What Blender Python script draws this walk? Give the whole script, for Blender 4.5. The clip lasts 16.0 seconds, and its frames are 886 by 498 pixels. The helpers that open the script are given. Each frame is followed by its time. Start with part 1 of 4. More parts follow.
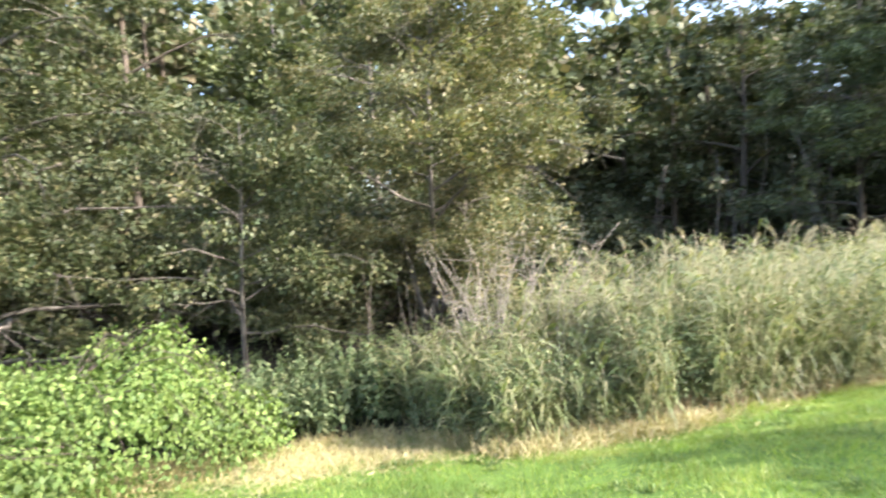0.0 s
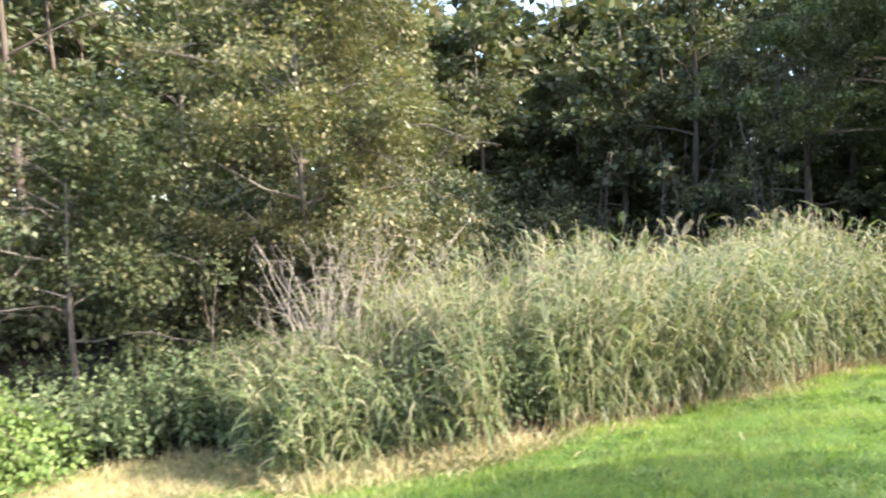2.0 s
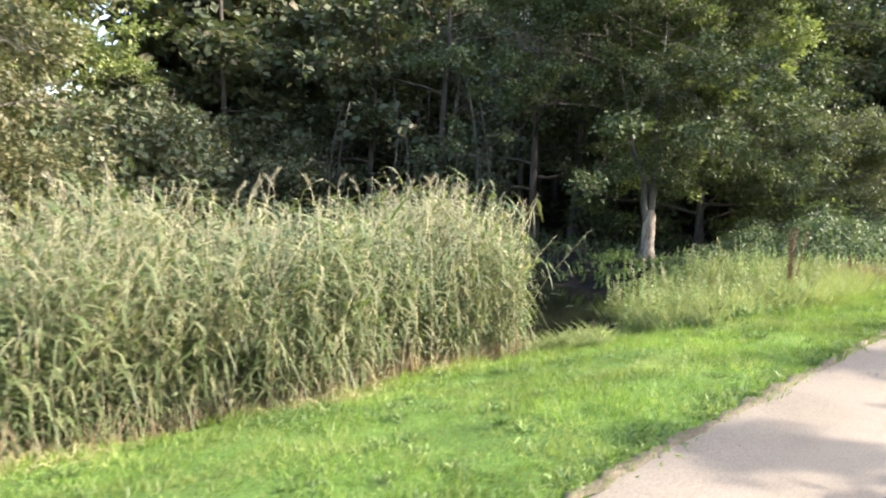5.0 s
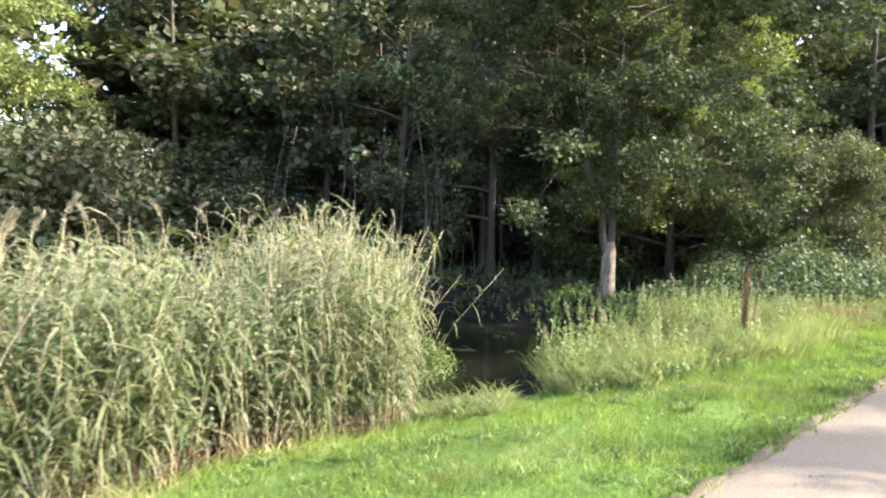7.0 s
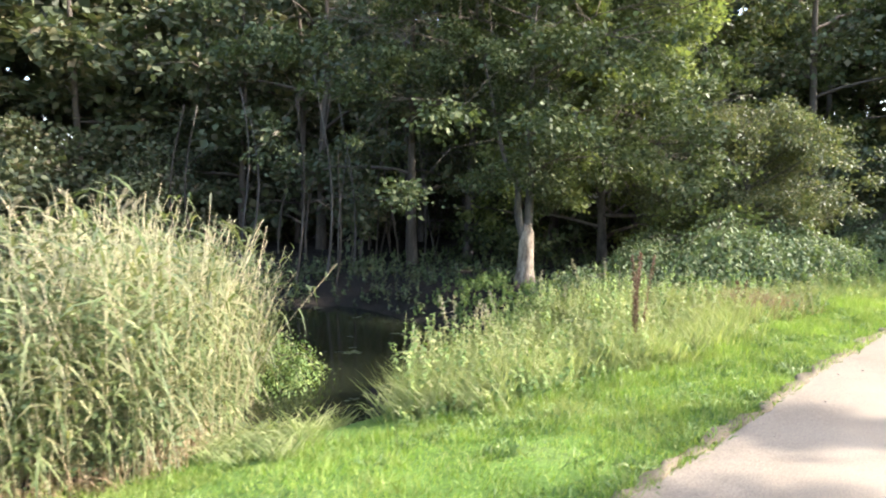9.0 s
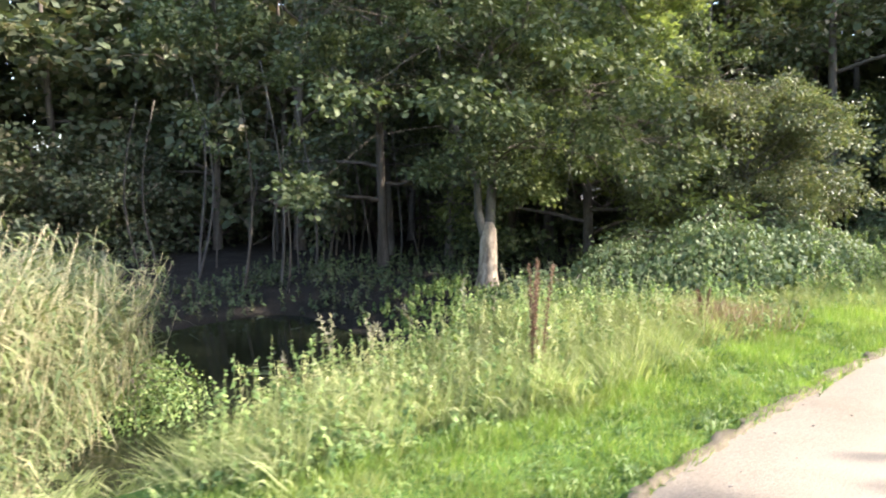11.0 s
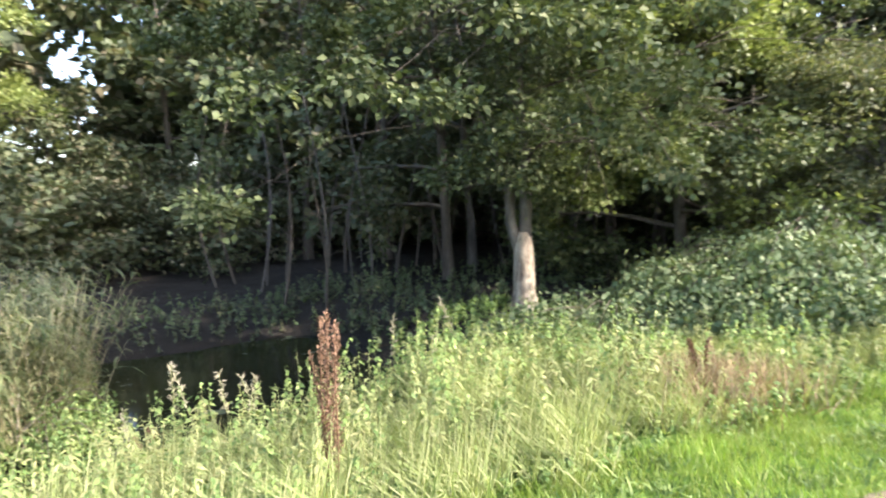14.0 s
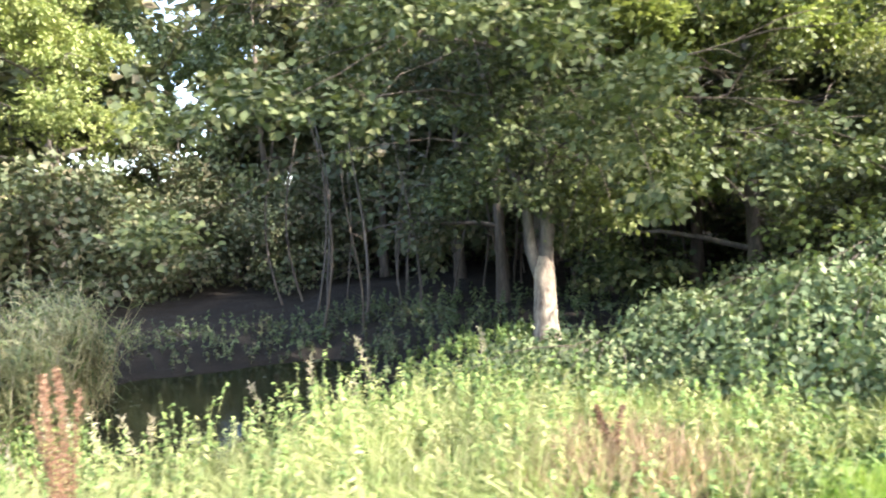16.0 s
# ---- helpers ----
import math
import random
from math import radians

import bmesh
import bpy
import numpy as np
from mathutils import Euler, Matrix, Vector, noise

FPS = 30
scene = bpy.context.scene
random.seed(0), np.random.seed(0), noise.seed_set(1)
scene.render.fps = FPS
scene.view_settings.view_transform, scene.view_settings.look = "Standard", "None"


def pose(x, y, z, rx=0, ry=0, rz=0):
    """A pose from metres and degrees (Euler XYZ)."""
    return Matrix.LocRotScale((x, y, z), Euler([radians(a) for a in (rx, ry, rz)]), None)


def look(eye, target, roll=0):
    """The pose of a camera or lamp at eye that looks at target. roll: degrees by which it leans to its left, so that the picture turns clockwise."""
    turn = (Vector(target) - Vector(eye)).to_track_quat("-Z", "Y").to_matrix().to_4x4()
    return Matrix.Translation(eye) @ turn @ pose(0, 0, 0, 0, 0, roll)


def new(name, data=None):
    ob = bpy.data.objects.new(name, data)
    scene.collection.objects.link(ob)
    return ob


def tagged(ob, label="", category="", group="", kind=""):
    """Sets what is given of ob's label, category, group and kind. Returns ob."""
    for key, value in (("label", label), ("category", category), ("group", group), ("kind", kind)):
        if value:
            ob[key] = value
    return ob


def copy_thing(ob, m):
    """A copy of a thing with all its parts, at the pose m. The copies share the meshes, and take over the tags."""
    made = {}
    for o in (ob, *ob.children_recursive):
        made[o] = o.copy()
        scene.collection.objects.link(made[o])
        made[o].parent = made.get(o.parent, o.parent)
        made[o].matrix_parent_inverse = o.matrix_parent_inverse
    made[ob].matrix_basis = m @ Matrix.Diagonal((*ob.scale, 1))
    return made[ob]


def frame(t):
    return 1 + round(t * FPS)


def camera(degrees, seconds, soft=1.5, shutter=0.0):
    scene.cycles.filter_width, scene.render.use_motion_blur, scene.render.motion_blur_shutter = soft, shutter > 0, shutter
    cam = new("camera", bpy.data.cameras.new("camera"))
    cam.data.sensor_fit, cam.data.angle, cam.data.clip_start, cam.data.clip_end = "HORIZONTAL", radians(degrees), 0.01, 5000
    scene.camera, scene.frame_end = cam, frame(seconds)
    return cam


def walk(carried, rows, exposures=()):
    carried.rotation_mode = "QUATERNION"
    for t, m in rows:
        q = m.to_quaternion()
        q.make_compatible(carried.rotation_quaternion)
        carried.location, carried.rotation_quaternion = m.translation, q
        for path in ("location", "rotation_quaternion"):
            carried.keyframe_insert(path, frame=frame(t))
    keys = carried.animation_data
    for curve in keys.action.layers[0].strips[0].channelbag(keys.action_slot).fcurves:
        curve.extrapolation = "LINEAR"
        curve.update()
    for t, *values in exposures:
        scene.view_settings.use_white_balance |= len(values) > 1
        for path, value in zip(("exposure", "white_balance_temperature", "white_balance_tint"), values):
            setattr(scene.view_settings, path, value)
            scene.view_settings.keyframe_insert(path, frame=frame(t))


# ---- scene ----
cam = camera(67.2, 16.0, soft=2.0, shutter=0.5)
METRES, EYE, TILT, LEAN, TURN = 16.0, 1.5, -1.28, 2.57, 0.0
ROWS = [
    (0.0, 0.0, 0.0, 0.0, 0.0, -0.0, -0.0),
    (0.5, 0.0259, 0.0161, 0.0017, 6.11, -1.24, 0.53),
    (1.0, 0.0599, 0.0302, 0.0042, 5.56, -1.52, 0.75),
    (1.5, 0.0848, 0.045, 0.0062, 0.43, -1.62, -0.12),
    (2.0, 0.1136, 0.0585, 0.0076, -0.78, -1.12, 0.34),
    (2.5, 0.1442, 0.0725, 0.0087, -5.29, -1.5, -0.12),
    (3.0, 0.1729, 0.0868, 0.0087, -9.7, -1.44, -0.75),
    (3.5, 0.1999, 0.1012, 0.0102, -9.63, -2.22, -1.31),
    (4.0, 0.2295, 0.1165, 0.0121, -12.12, -2.72, -2.53),
    (4.5, 0.2568, 0.128, 0.0135, -12.83, -3.83, -2.74),
    (5.0, 0.2853, 0.143, 0.0155, -17.13, -4.66, -4.09),
    (7.5, 0.415, 0.2218, 0.0239, -17.38, -1.78, -3.94),
    (8.0, 0.4439, 0.2364, 0.0231, -18.28, -2.69, -3.54),
    (8.5, 0.4696, 0.2497, 0.026, -20.3, -3.22, -2.73),
    (11.0, 0.6164, 0.3169, 0.0324, -16.91, -3.79, -1.63),
    (11.5, 0.6453, 0.3292, 0.0345, -20.14, -4.23, -2.32),
    (12.0, 0.6732, 0.3399, 0.036, -19.73, -4.39, -2.02),
    (12.5, 0.7016, 0.3532, 0.0381, -18.05, -5.01, -2.46),
    (13.0, 0.7293, 0.3644, 0.0407, -13.26, -4.45, -2.04),
    (13.5, 0.7558, 0.3789, 0.0417, -9.76, -4.29, -2.09),
    (14.0, 0.7833, 0.392, 0.0434, -2.14, -4.05, 0.0),
    (14.5, 0.8077, 0.4074, 0.0451, 3.35, -3.53, 0.11),
    (15.0, 0.8342, 0.4201, 0.047, 7.13, -1.66, 0.29),
    (15.5, 0.8604, 0.4341, 0.0473, 9.72, -2.57, 0.22),
    (16.0, 0.8908, 0.4446, 0.0498, 9.5, -2.89, 0.34),
]
EXPOSURES = [(0.0, 1.74, 6300, 16), (5.0, 1.56, 6300, 16), (8.0, 1.73, 6300, 16), (11.0, 1.76, 6300, 16), (12.5, 1.7, 6300, 16), (13.2, 1.72, 6300, 16), (14.5, 1.99, 6300, 16), (15.2, 2.22, 6300, 16), (16.0, 2.18, 6300, 16)]
walk(cam, [(t, pose(0, 0, EYE, TILT, LEAN, TURN) @ pose(METRES * x, METRES * y, METRES * z, 90 + pitch, roll, yaw)) for t, x, y, z, yaw, pitch, roll in ROWS], EXPOSURES)

# ---- daylight ----
SUN_DIR = Vector((0.94, -0.34, 0.0)).normalized() * math.cos(radians(33)) + Vector((0, 0, math.sin(radians(33))))
world = bpy.data.worlds.new("sky")
scene.world = world
world.use_nodes = True
_wn = world.node_tree
_sky = _wn.nodes.new("ShaderNodeTexSky")
_sky.sky_type, _sky.sun_disc = "NISHITA", False
_sky.sun_elevation, _sky.sun_rotation = radians(33), math.atan2(SUN_DIR.x, SUN_DIR.y)
_sky.dust_density = 2.5
_wn.links.new(_sky.outputs[0], _wn.nodes["Background"].inputs[0])
_wn.nodes["Background"].inputs[1].default_value = 0.27
sun = new("sun", bpy.data.lights.new("sun", "SUN"))
sun.data.energy, sun.data.angle, sun.data.color = 4.7, radians(0.6), (1.0, 0.94, 0.84)
sun.matrix_world = look(SUN_DIR * 60, (0, 0, 0))


# ---- materials ----
def mat_base(name):
    m = bpy.data.materials.new(name)
    m.use_nodes = True
    return m, m.node_tree, m.node_tree.nodes["Principled BSDF"]


def ramp(nt, fac, stops):
    r = nt.nodes.new("ShaderNodeValToRGB")
    e = r.color_ramp.elements
    while len(e) < len(stops):
        e.new(0.5)
    for k, (p, c) in enumerate(stops):
        e[k].position, e[k].color = p, (*c, 1)
    nt.links.new(fac, r.inputs[0])
    return r.outputs[0]


def noise_tex(nt, scale, detail=4.0, rough=0.6, vec=None):
    n = nt.nodes.new("ShaderNodeTexNoise")
    n.inputs["Scale"].default_value, n.inputs["Detail"].default_value, n.inputs["Roughness"].default_value = scale, detail, rough
    if vec is None:
        g = nt.nodes.new("ShaderNodeNewGeometry")
        vec = g.outputs["Position"]
    nt.links.new(vec, n.inputs["Vector"])
    return n.outputs["Fac"]


def mixc(nt, fac, a, b, blend="MIX"):
    n = nt.nodes.new("ShaderNodeMix")
    n.data_type, n.blend_type = "RGBA", blend
    for sock, v in ((n.inputs[0], fac), (n.inputs[6], a), (n.inputs[7], b)):
        if isinstance(v, (int, float)):
            sock.default_value = v
        elif isinstance(v, tuple):
            sock.default_value = (*v, 1)
        else:
            nt.links.new(v, sock)
    return n.outputs[2]


def leafy(name, colours, through_it=0.3, rough=0.5, patch=0.5, spec=0.35, dry=None, swing=0.26):
    """Foliage: each leaf its own tint, drifting over the plant; part of the light passes through."""
    m, nt, p = mat_base(name)
    g = nt.nodes.new("ShaderNodeNewGeometry")
    k = len(colours)
    tint = ramp(nt, g.outputs["Random Per Island"], [(i / max(1, k - 1), c) for i, c in enumerate(colours)])
    drift = noise_tex(nt, patch, 3.0)
    shade = ramp(nt, drift, [(0.3, (1 - swing,) * 3), (0.7, (1 + swing, 1 + swing * 0.9, 1 + swing * 0.8))])
    if dry:
        tint = mixc(nt, ramp(nt, noise_tex(nt, 0.9, 5.0, 0.7), [(0.5, (0, 0, 0)), (0.68, (0.8, 0.8, 0.8))]), tint, dry)
    col = mixc(nt, 1.0, tint, shade, "MULTIPLY")
    fine = ramp(nt, noise_tex(nt, 60.0, 2.0), [(0.3, (0.8, 0.8, 0.8)), (0.7, (1.15, 1.15, 1.1))])
    col = mixc(nt, 1.0, col, fine, "MULTIPLY")
    nt.links.new(col, p.inputs["Base Color"])
    p.inputs["Roughness"].default_value = rough
    p.inputs["Specular IOR Level"].default_value = spec
    tr = nt.nodes.new("ShaderNodeBsdfTranslucent")
    warm = mixc(nt, 1.0, col, (1.35, 1.45, 0.75), "MULTIPLY")
    nt.links.new(warm, tr.inputs["Color"])
    mx = nt.nodes.new("ShaderNodeMixShader")
    mx.inputs[0].default_value = through_it
    nt.links.new(p.outputs[0], mx.inputs[1])
    nt.links.new(tr.outputs[0], mx.inputs[2])
    nt.links.new(mx.outputs[0], nt.nodes["Material Output"].inputs[0])
    return m


def rough_mat(name, stops, scale=3.0, fine=40.0, rough=0.85, bump=0.4, dist=0.02, stretch=None):
    m, nt, p = mat_base(name)
    vec = None
    if stretch:
        tc = nt.nodes.new("ShaderNodeTexCoord")
        mp = nt.nodes.new("ShaderNodeMapping")
        mp.inputs["Scale"].default_value = stretch
        nt.links.new(tc.outputs["Object"], mp.inputs["Vector"])
        vec = mp.outputs[0]
    a = noise_tex(nt, scale, 5.0, 0.65, vec)
    col = ramp(nt, a, stops)
    b = noise_tex(nt, fine, 4.0, 0.7, vec)
    col = mixc(nt, 1.0, col, ramp(nt, b, [(0.3, (0.65, 0.65, 0.65)), (0.7, (1.3, 1.28, 1.25))]), "MULTIPLY")
    nt.links.new(col, p.inputs["Base Color"])
    p.inputs["Roughness"].default_value = rough
    p.inputs["Specular IOR Level"].default_value = 0.25
    bp = nt.nodes.new("ShaderNodeBump")
    bp.inputs["Strength"].default_value, bp.inputs["Distance"].default_value = bump, dist
    nt.links.new(b, bp.inputs["Height"])
    nt.links.new(bp.outputs[0], p.inputs["Normal"])
    return m


M_PATH = rough_mat("sandy_gravel", [(0.25, (0.205, 0.165, 0.115)), (0.5, (0.265, 0.218, 0.155)), (0.8, (0.31, 0.258, 0.188))], 0.9, 90.0, 0.9, 0.5, 0.01)
M_TURF = rough_mat("turf_soil", [(0.3, (0.07, 0.12, 0.02)), (0.55, (0.11, 0.19, 0.03)), (0.8, (0.17, 0.22, 0.06))], 1.4, 30.0, 0.95, 0.8, 0.03)
M_SOIL = rough_mat("crumbled_soil", [(0.3, (0.12, 0.1, 0.06)), (0.55, (0.19, 0.155, 0.1)), (0.8, (0.25, 0.21, 0.14))], 5.0, 60.0, 0.95, 0.9, 0.02)
# litter taken down to near black, with the wood's deep shade in its colour
M_SHADED_LITTER = rough_mat("shaded_leaf_litter", [(0.3, (0.014, 0.012, 0.008)), (0.55, (0.026, 0.021, 0.014)), (0.8, (0.05, 0.038, 0.025))], 1.8, 25.0, 0.95, 0.9, 0.04)
M_BARK = rough_mat("brown_bark", [(0.3, (0.06, 0.05, 0.038)), (0.6, (0.13, 0.105, 0.08)), (0.85, (0.2, 0.175, 0.14))], 6.0, 30.0, 0.9, 1.0, 0.02, (1, 1, 0.2))
# oak trunk only: colour lightened to stand for sun on the bark
M_SUNLIT_BARK = rough_mat("sunlit_bark", [(0.36, (0.13, 0.1, 0.075)), (0.5, (0.32, 0.26, 0.19)), (0.64, (0.52, 0.44, 0.33))], 6.0, 28.0, 0.85, 0.9, 0.02, (1, 1, 0.3))
M_GREYBARK = rough_mat("grey_bark", [(0.3, (0.065, 0.056, 0.047)), (0.55, (0.14, 0.125, 0.105)), (0.85, (0.27, 0.245, 0.205))], 5.0, 30.0, 0.85, 0.8, 0.015, (1, 1, 0.3))
M_TWIG = rough_mat("grey_twig", [(0.3, (0.2, 0.17, 0.14)), (0.7, (0.38, 0.34, 0.28))], 8.0, 60.0, 0.8, 0.3, 0.005)
M_GRASS = leafy("mown_grass", [(0.11, 0.19, 0.03), (0.16, 0.25, 0.045), (0.21, 0.29, 0.06), (0.28, 0.31, 0.11)], 0.35, 0.5, 1.1, dry=(0.30, 0.31, 0.12), swing=0.4)
M_STRAW = leafy("dry_straw", [(0.34, 0.28, 0.14), (0.45, 0.37, 0.2), (0.30, 0.30, 0.13), (0.5, 0.43, 0.27)], 0.2, 0.6, 1.0)
M_LONGGRASS = leafy("long_pale_grass", [(0.2, 0.25, 0.09), (0.28, 0.32, 0.14), (0.36, 0.36, 0.2), (0.17, 0.24, 0.08)], 0.3, 0.5, 0.9)
M_REED = leafy("reed_leaf", [(0.08, 0.11, 0.044), (0.135, 0.168, 0.07), (0.19, 0.212, 0.1), (0.29, 0.275, 0.155), (0.105, 0.142, 0.05), (0.138, 0.17, 0.07)], 0.3, 0.42, 0.9, 0.4, swing=0.4)
M_REEDSTEM = leafy("reed_stem", [(0.26, 0.28, 0.14), (0.38, 0.34, 0.2), (0.45, 0.38, 0.24)], 0.05, 0.5, 1.0)
M_PLUME = leafy("reed_plume", [(0.3, 0.27, 0.2), (0.42, 0.38, 0.29), (0.36, 0.32, 0.25)], 0.3, 0.7, 1.0)
M_NETTLE = leafy("nettle_leaf", [(0.09, 0.15, 0.05), (0.14, 0.21, 0.07), (0.20, 0.28, 0.09), (0.27, 0.31, 0.12)], 0.3, 0.55, 0.9, 0.22, swing=0.35)
M_PALEWEED = leafy("pale_weed_leaf", [(0.2, 0.24, 0.09), (0.27, 0.3, 0.12), (0.33, 0.31, 0.15)], 0.3, 0.55, 0.9)
M_BRAMBLE = leafy("bramble_leaf", [(0.068, 0.102, 0.046), (0.105, 0.147, 0.066), (0.147, 0.188, 0.09), (0.2, 0.225, 0.118)], 0.22, 0.55, 0.8, 0.2)
M_HOP = leafy("bright_vine_leaf", [(0.085, 0.145, 0.04), (0.14, 0.21, 0.058), (0.2, 0.265, 0.085)], 0.35, 0.5, 0.9, 0.2, swing=0.4)
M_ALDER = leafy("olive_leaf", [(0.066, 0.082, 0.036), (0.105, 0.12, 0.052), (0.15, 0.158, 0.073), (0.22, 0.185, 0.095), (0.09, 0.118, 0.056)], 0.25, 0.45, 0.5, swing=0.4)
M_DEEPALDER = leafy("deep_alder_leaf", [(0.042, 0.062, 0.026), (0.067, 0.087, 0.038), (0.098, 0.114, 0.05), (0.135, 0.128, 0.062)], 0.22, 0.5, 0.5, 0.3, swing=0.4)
M_SALLOW = leafy("sallow_leaf", [(0.075, 0.092, 0.045), (0.115, 0.135, 0.063), (0.16, 0.175, 0.085), (0.2, 0.19, 0.1)], 0.25, 0.5, 0.6, 0.3, swing=0.35)
M_OAK = leafy("dark_green_leaf", [(0.042, 0.06, 0.025), (0.068, 0.09, 0.037), (0.105, 0.13, 0.055), (0.16, 0.172, 0.08)], 0.2, 0.55, 0.5, 0.2)
M_WOOD_LEAF = leafy("wood_leaf", [(0.06, 0.078, 0.041), (0.088, 0.11, 0.055), (0.125, 0.143, 0.07), (0.165, 0.142, 0.088)], 0.18, 0.55, 0.3, 0.22)
M_LIGHTLEAF = leafy("light_green_leaf", [(0.13, 0.172, 0.06), (0.21, 0.25, 0.088), (0.29, 0.315, 0.125)], 0.3, 0.5, 0.5, 0.25)
M_DOCK = leafy("rust_seed", [(0.1, 0.056, 0.036), (0.15, 0.084, 0.05), (0.21, 0.128, 0.08)], 0.1, 0.7, 3.0)
M_BROWNWEED = leafy("withered_weed", [(0.2, 0.14, 0.08), (0.28, 0.2, 0.12), (0.34, 0.26, 0.16)], 0.15, 0.7, 2.0)
M_STEM = leafy("green_stem", [(0.12, 0.16, 0.05), (0.2, 0.2, 0.08)], 0.0, 0.6, 1.0)
M_STONE = rough_mat("pale_pebble", [(0.3, (0.2, 0.17, 0.13)), (0.7, (0.38, 0.33, 0.27))], 20.0, 80.0, 0.8, 0.3, 0.005)


def water_mat():
    m, nt, p = mat_base("ditch_water")
    n = noise_tex(nt, 1.3, 4.0, 0.7)
    weed = ramp(nt, n, [(0.62, (0.012, 0.014, 0.008)), (0.68, (0.07, 0.09, 0.03))])
    nt.links.new(weed, p.inputs["Base Color"])
    r = ramp(nt, n, [(0.62, (0.08, 0.08, 0.08)), (0.68, (0.7, 0.7, 0.7))])
    nt.links.new(r, p.inputs["Roughness"])
    bp = nt.nodes.new("ShaderNodeBump")
    bp.inputs["Strength"].default_value, bp.inputs["Distance"].default_value = 0.15, 0.01
    nt.links.new(noise_tex(nt, 9.0, 2.0), bp.inputs["Height"])
    nt.links.new(bp.outputs[0], p.inputs["Normal"])
    return m


M_WATER = water_mat()

# ---- plan: u runs along the path, v to its left, from the start of the walk ----
CU, SU = 0.8947, 0.4466


def xy(u, v):
    return u * CU - v * SU, u * SU + v * CU


def smooth(a, b, x):
    t = np.clip((np.asarray(x, float) - a) / (b - a), 0, 1)
    return t * t * (3 - 2 * t)


def edge(u):
    """The path's left edge; past 15 m it bends away to the right."""
    u = np.asarray(u, float)
    near = 1.7 - 0.0145 * np.clip(u - 15, 0, 15) ** 2
    return near - 0.435 * np.clip(u - 30, 0, None)


def front(u):
    """Where the mown verge ends and the tall growth begins."""
    u = np.asarray(u, float)
    a = np.interp(u, [-30, 1.2, 2.8, 3.4, 4.2, 5, 6, 7.3, 8, 9, 10.5, 11.3, 11.8, 12.8, 13.3, 14, 15.5, 18], [7.2, 7.4, 7.3, 5.5, 5.4, 5.0, 4.9, 4.95, 4.7, 4.7, 4.75, 4.4, 3.75, 3.3, 3.0, 2.82, 2.63, 2.5])
    return np.where(u > 17, edge(u) + 0.93, a)


def wob(u, v, s):
    return (np.sin(u * s + 1.3 * np.sin(v * s * 0.7)) * np.sin(v * s * 1.1 + 0.9 * np.sin(u * s * 0.6 + 2)))


def ground_z(u, v):
    u, v = np.asarray(u, float), np.asarray(v, float)
    bend = 1.7 - edge(u)
    ve = v + 0.0 * u
    shelf = np.interp(v, [-300, -40, -5, -2, -1.3, 1.7, 2.6, 3.6, 5, 6.2, 7.5, 9, 11, 40, 400], [0.3, -0.2, -0.2, -0.05, -0.012, -0.012, -0.08, -0.28, -0.58, -0.75, -0.9, -1.0, -0.85, -0.4, 0.3])
    ve = ve + 0.9 * smooth(4.5, 5.1, v) * smooth(11.3, 12.0, u) * smooth(14.2, 13.4, u)
    ve = ve - 2.0 * smooth(9, 11, u) * smooth(7.4, 9.6, ve)
    a = np.interp(ve, [-300, -40, -5, -2, -1.3, 1.7, 2.6, 3.6, 5, 6.2, 6.8, 8.8, 9.6, 11, 40, 400], [0.3, -0.2, -0.2, -0.05, -0.012, -0.012, -0.08, -0.28, -0.6, -0.9, -1.25, -1.3, -1.0, -0.8, -0.4, 0.3])
    b = np.interp(v + bend, [-300, -40, -5, -2, -1.3, 1.7, 3, 5, 8, 12, 40, 400], [0.3, -0.2, -0.2, -0.05, -0.012, -0.012, -0.1, -0.25, -0.45, -0.6, -0.4, 0.3])
    k0 = smooth(5.0, 3.2, u)
    a = a * (1 - k0) + shelf * k0
    k = smooth(15.3 + 1.6 * smooth(5.8, 7, v), 17.6 + 1.2 * smooth(5.8, 7, v), u)
    z = a * (1 - k) + b * k
    off = np.minimum(smooth(1.9, 3.2, v + bend) + smooth(-1.5, -3, v + bend), 1)
    return z + off * (0.035 * wob(u, v, 1.9) + 0.02 * wob(u + 5, v, 4.7))


def place(u, v, dz=0.0):
    u, v = np.asarray(u, float), np.asarray(v, float)
    x, y = xy(u, v)
    return np.stack([x, y, ground_z(u, v) + dz], -1)


# ---- mesh helpers ----
def np_mesh(name, verts, tris, mat):
    verts, tris = np.asarray(verts, np.float32), np.asarray(tris, np.int32)
    me = bpy.data.meshes.new(name)
    me.vertices.add(len(verts))
    me.vertices.foreach_set("co", verts.ravel())
    k = tris.shape[1]
    me.loops.add(tris.size)
    me.loops.foreach_set("vertex_index", tris.ravel())
    me.polygons.add(len(tris))
    me.polygons.foreach_set("loop_start", np.arange(0, tris.size, k, dtype=np.int32))
    me.update(calc_edges=True)
    me.materials.append(mat)
    return me


def join(parts):
    vs, fs, n = [], [], 0
    for v, f in parts:
        if len(v):
            vs.append(v)
            fs.append(f + n)
            n += len(v)
    return np.concatenate(vs), np.concatenate(fs)


def unit(a):
    return a / np.maximum(np.linalg.norm(a, axis=-1, keepdims=True), 1e-9)


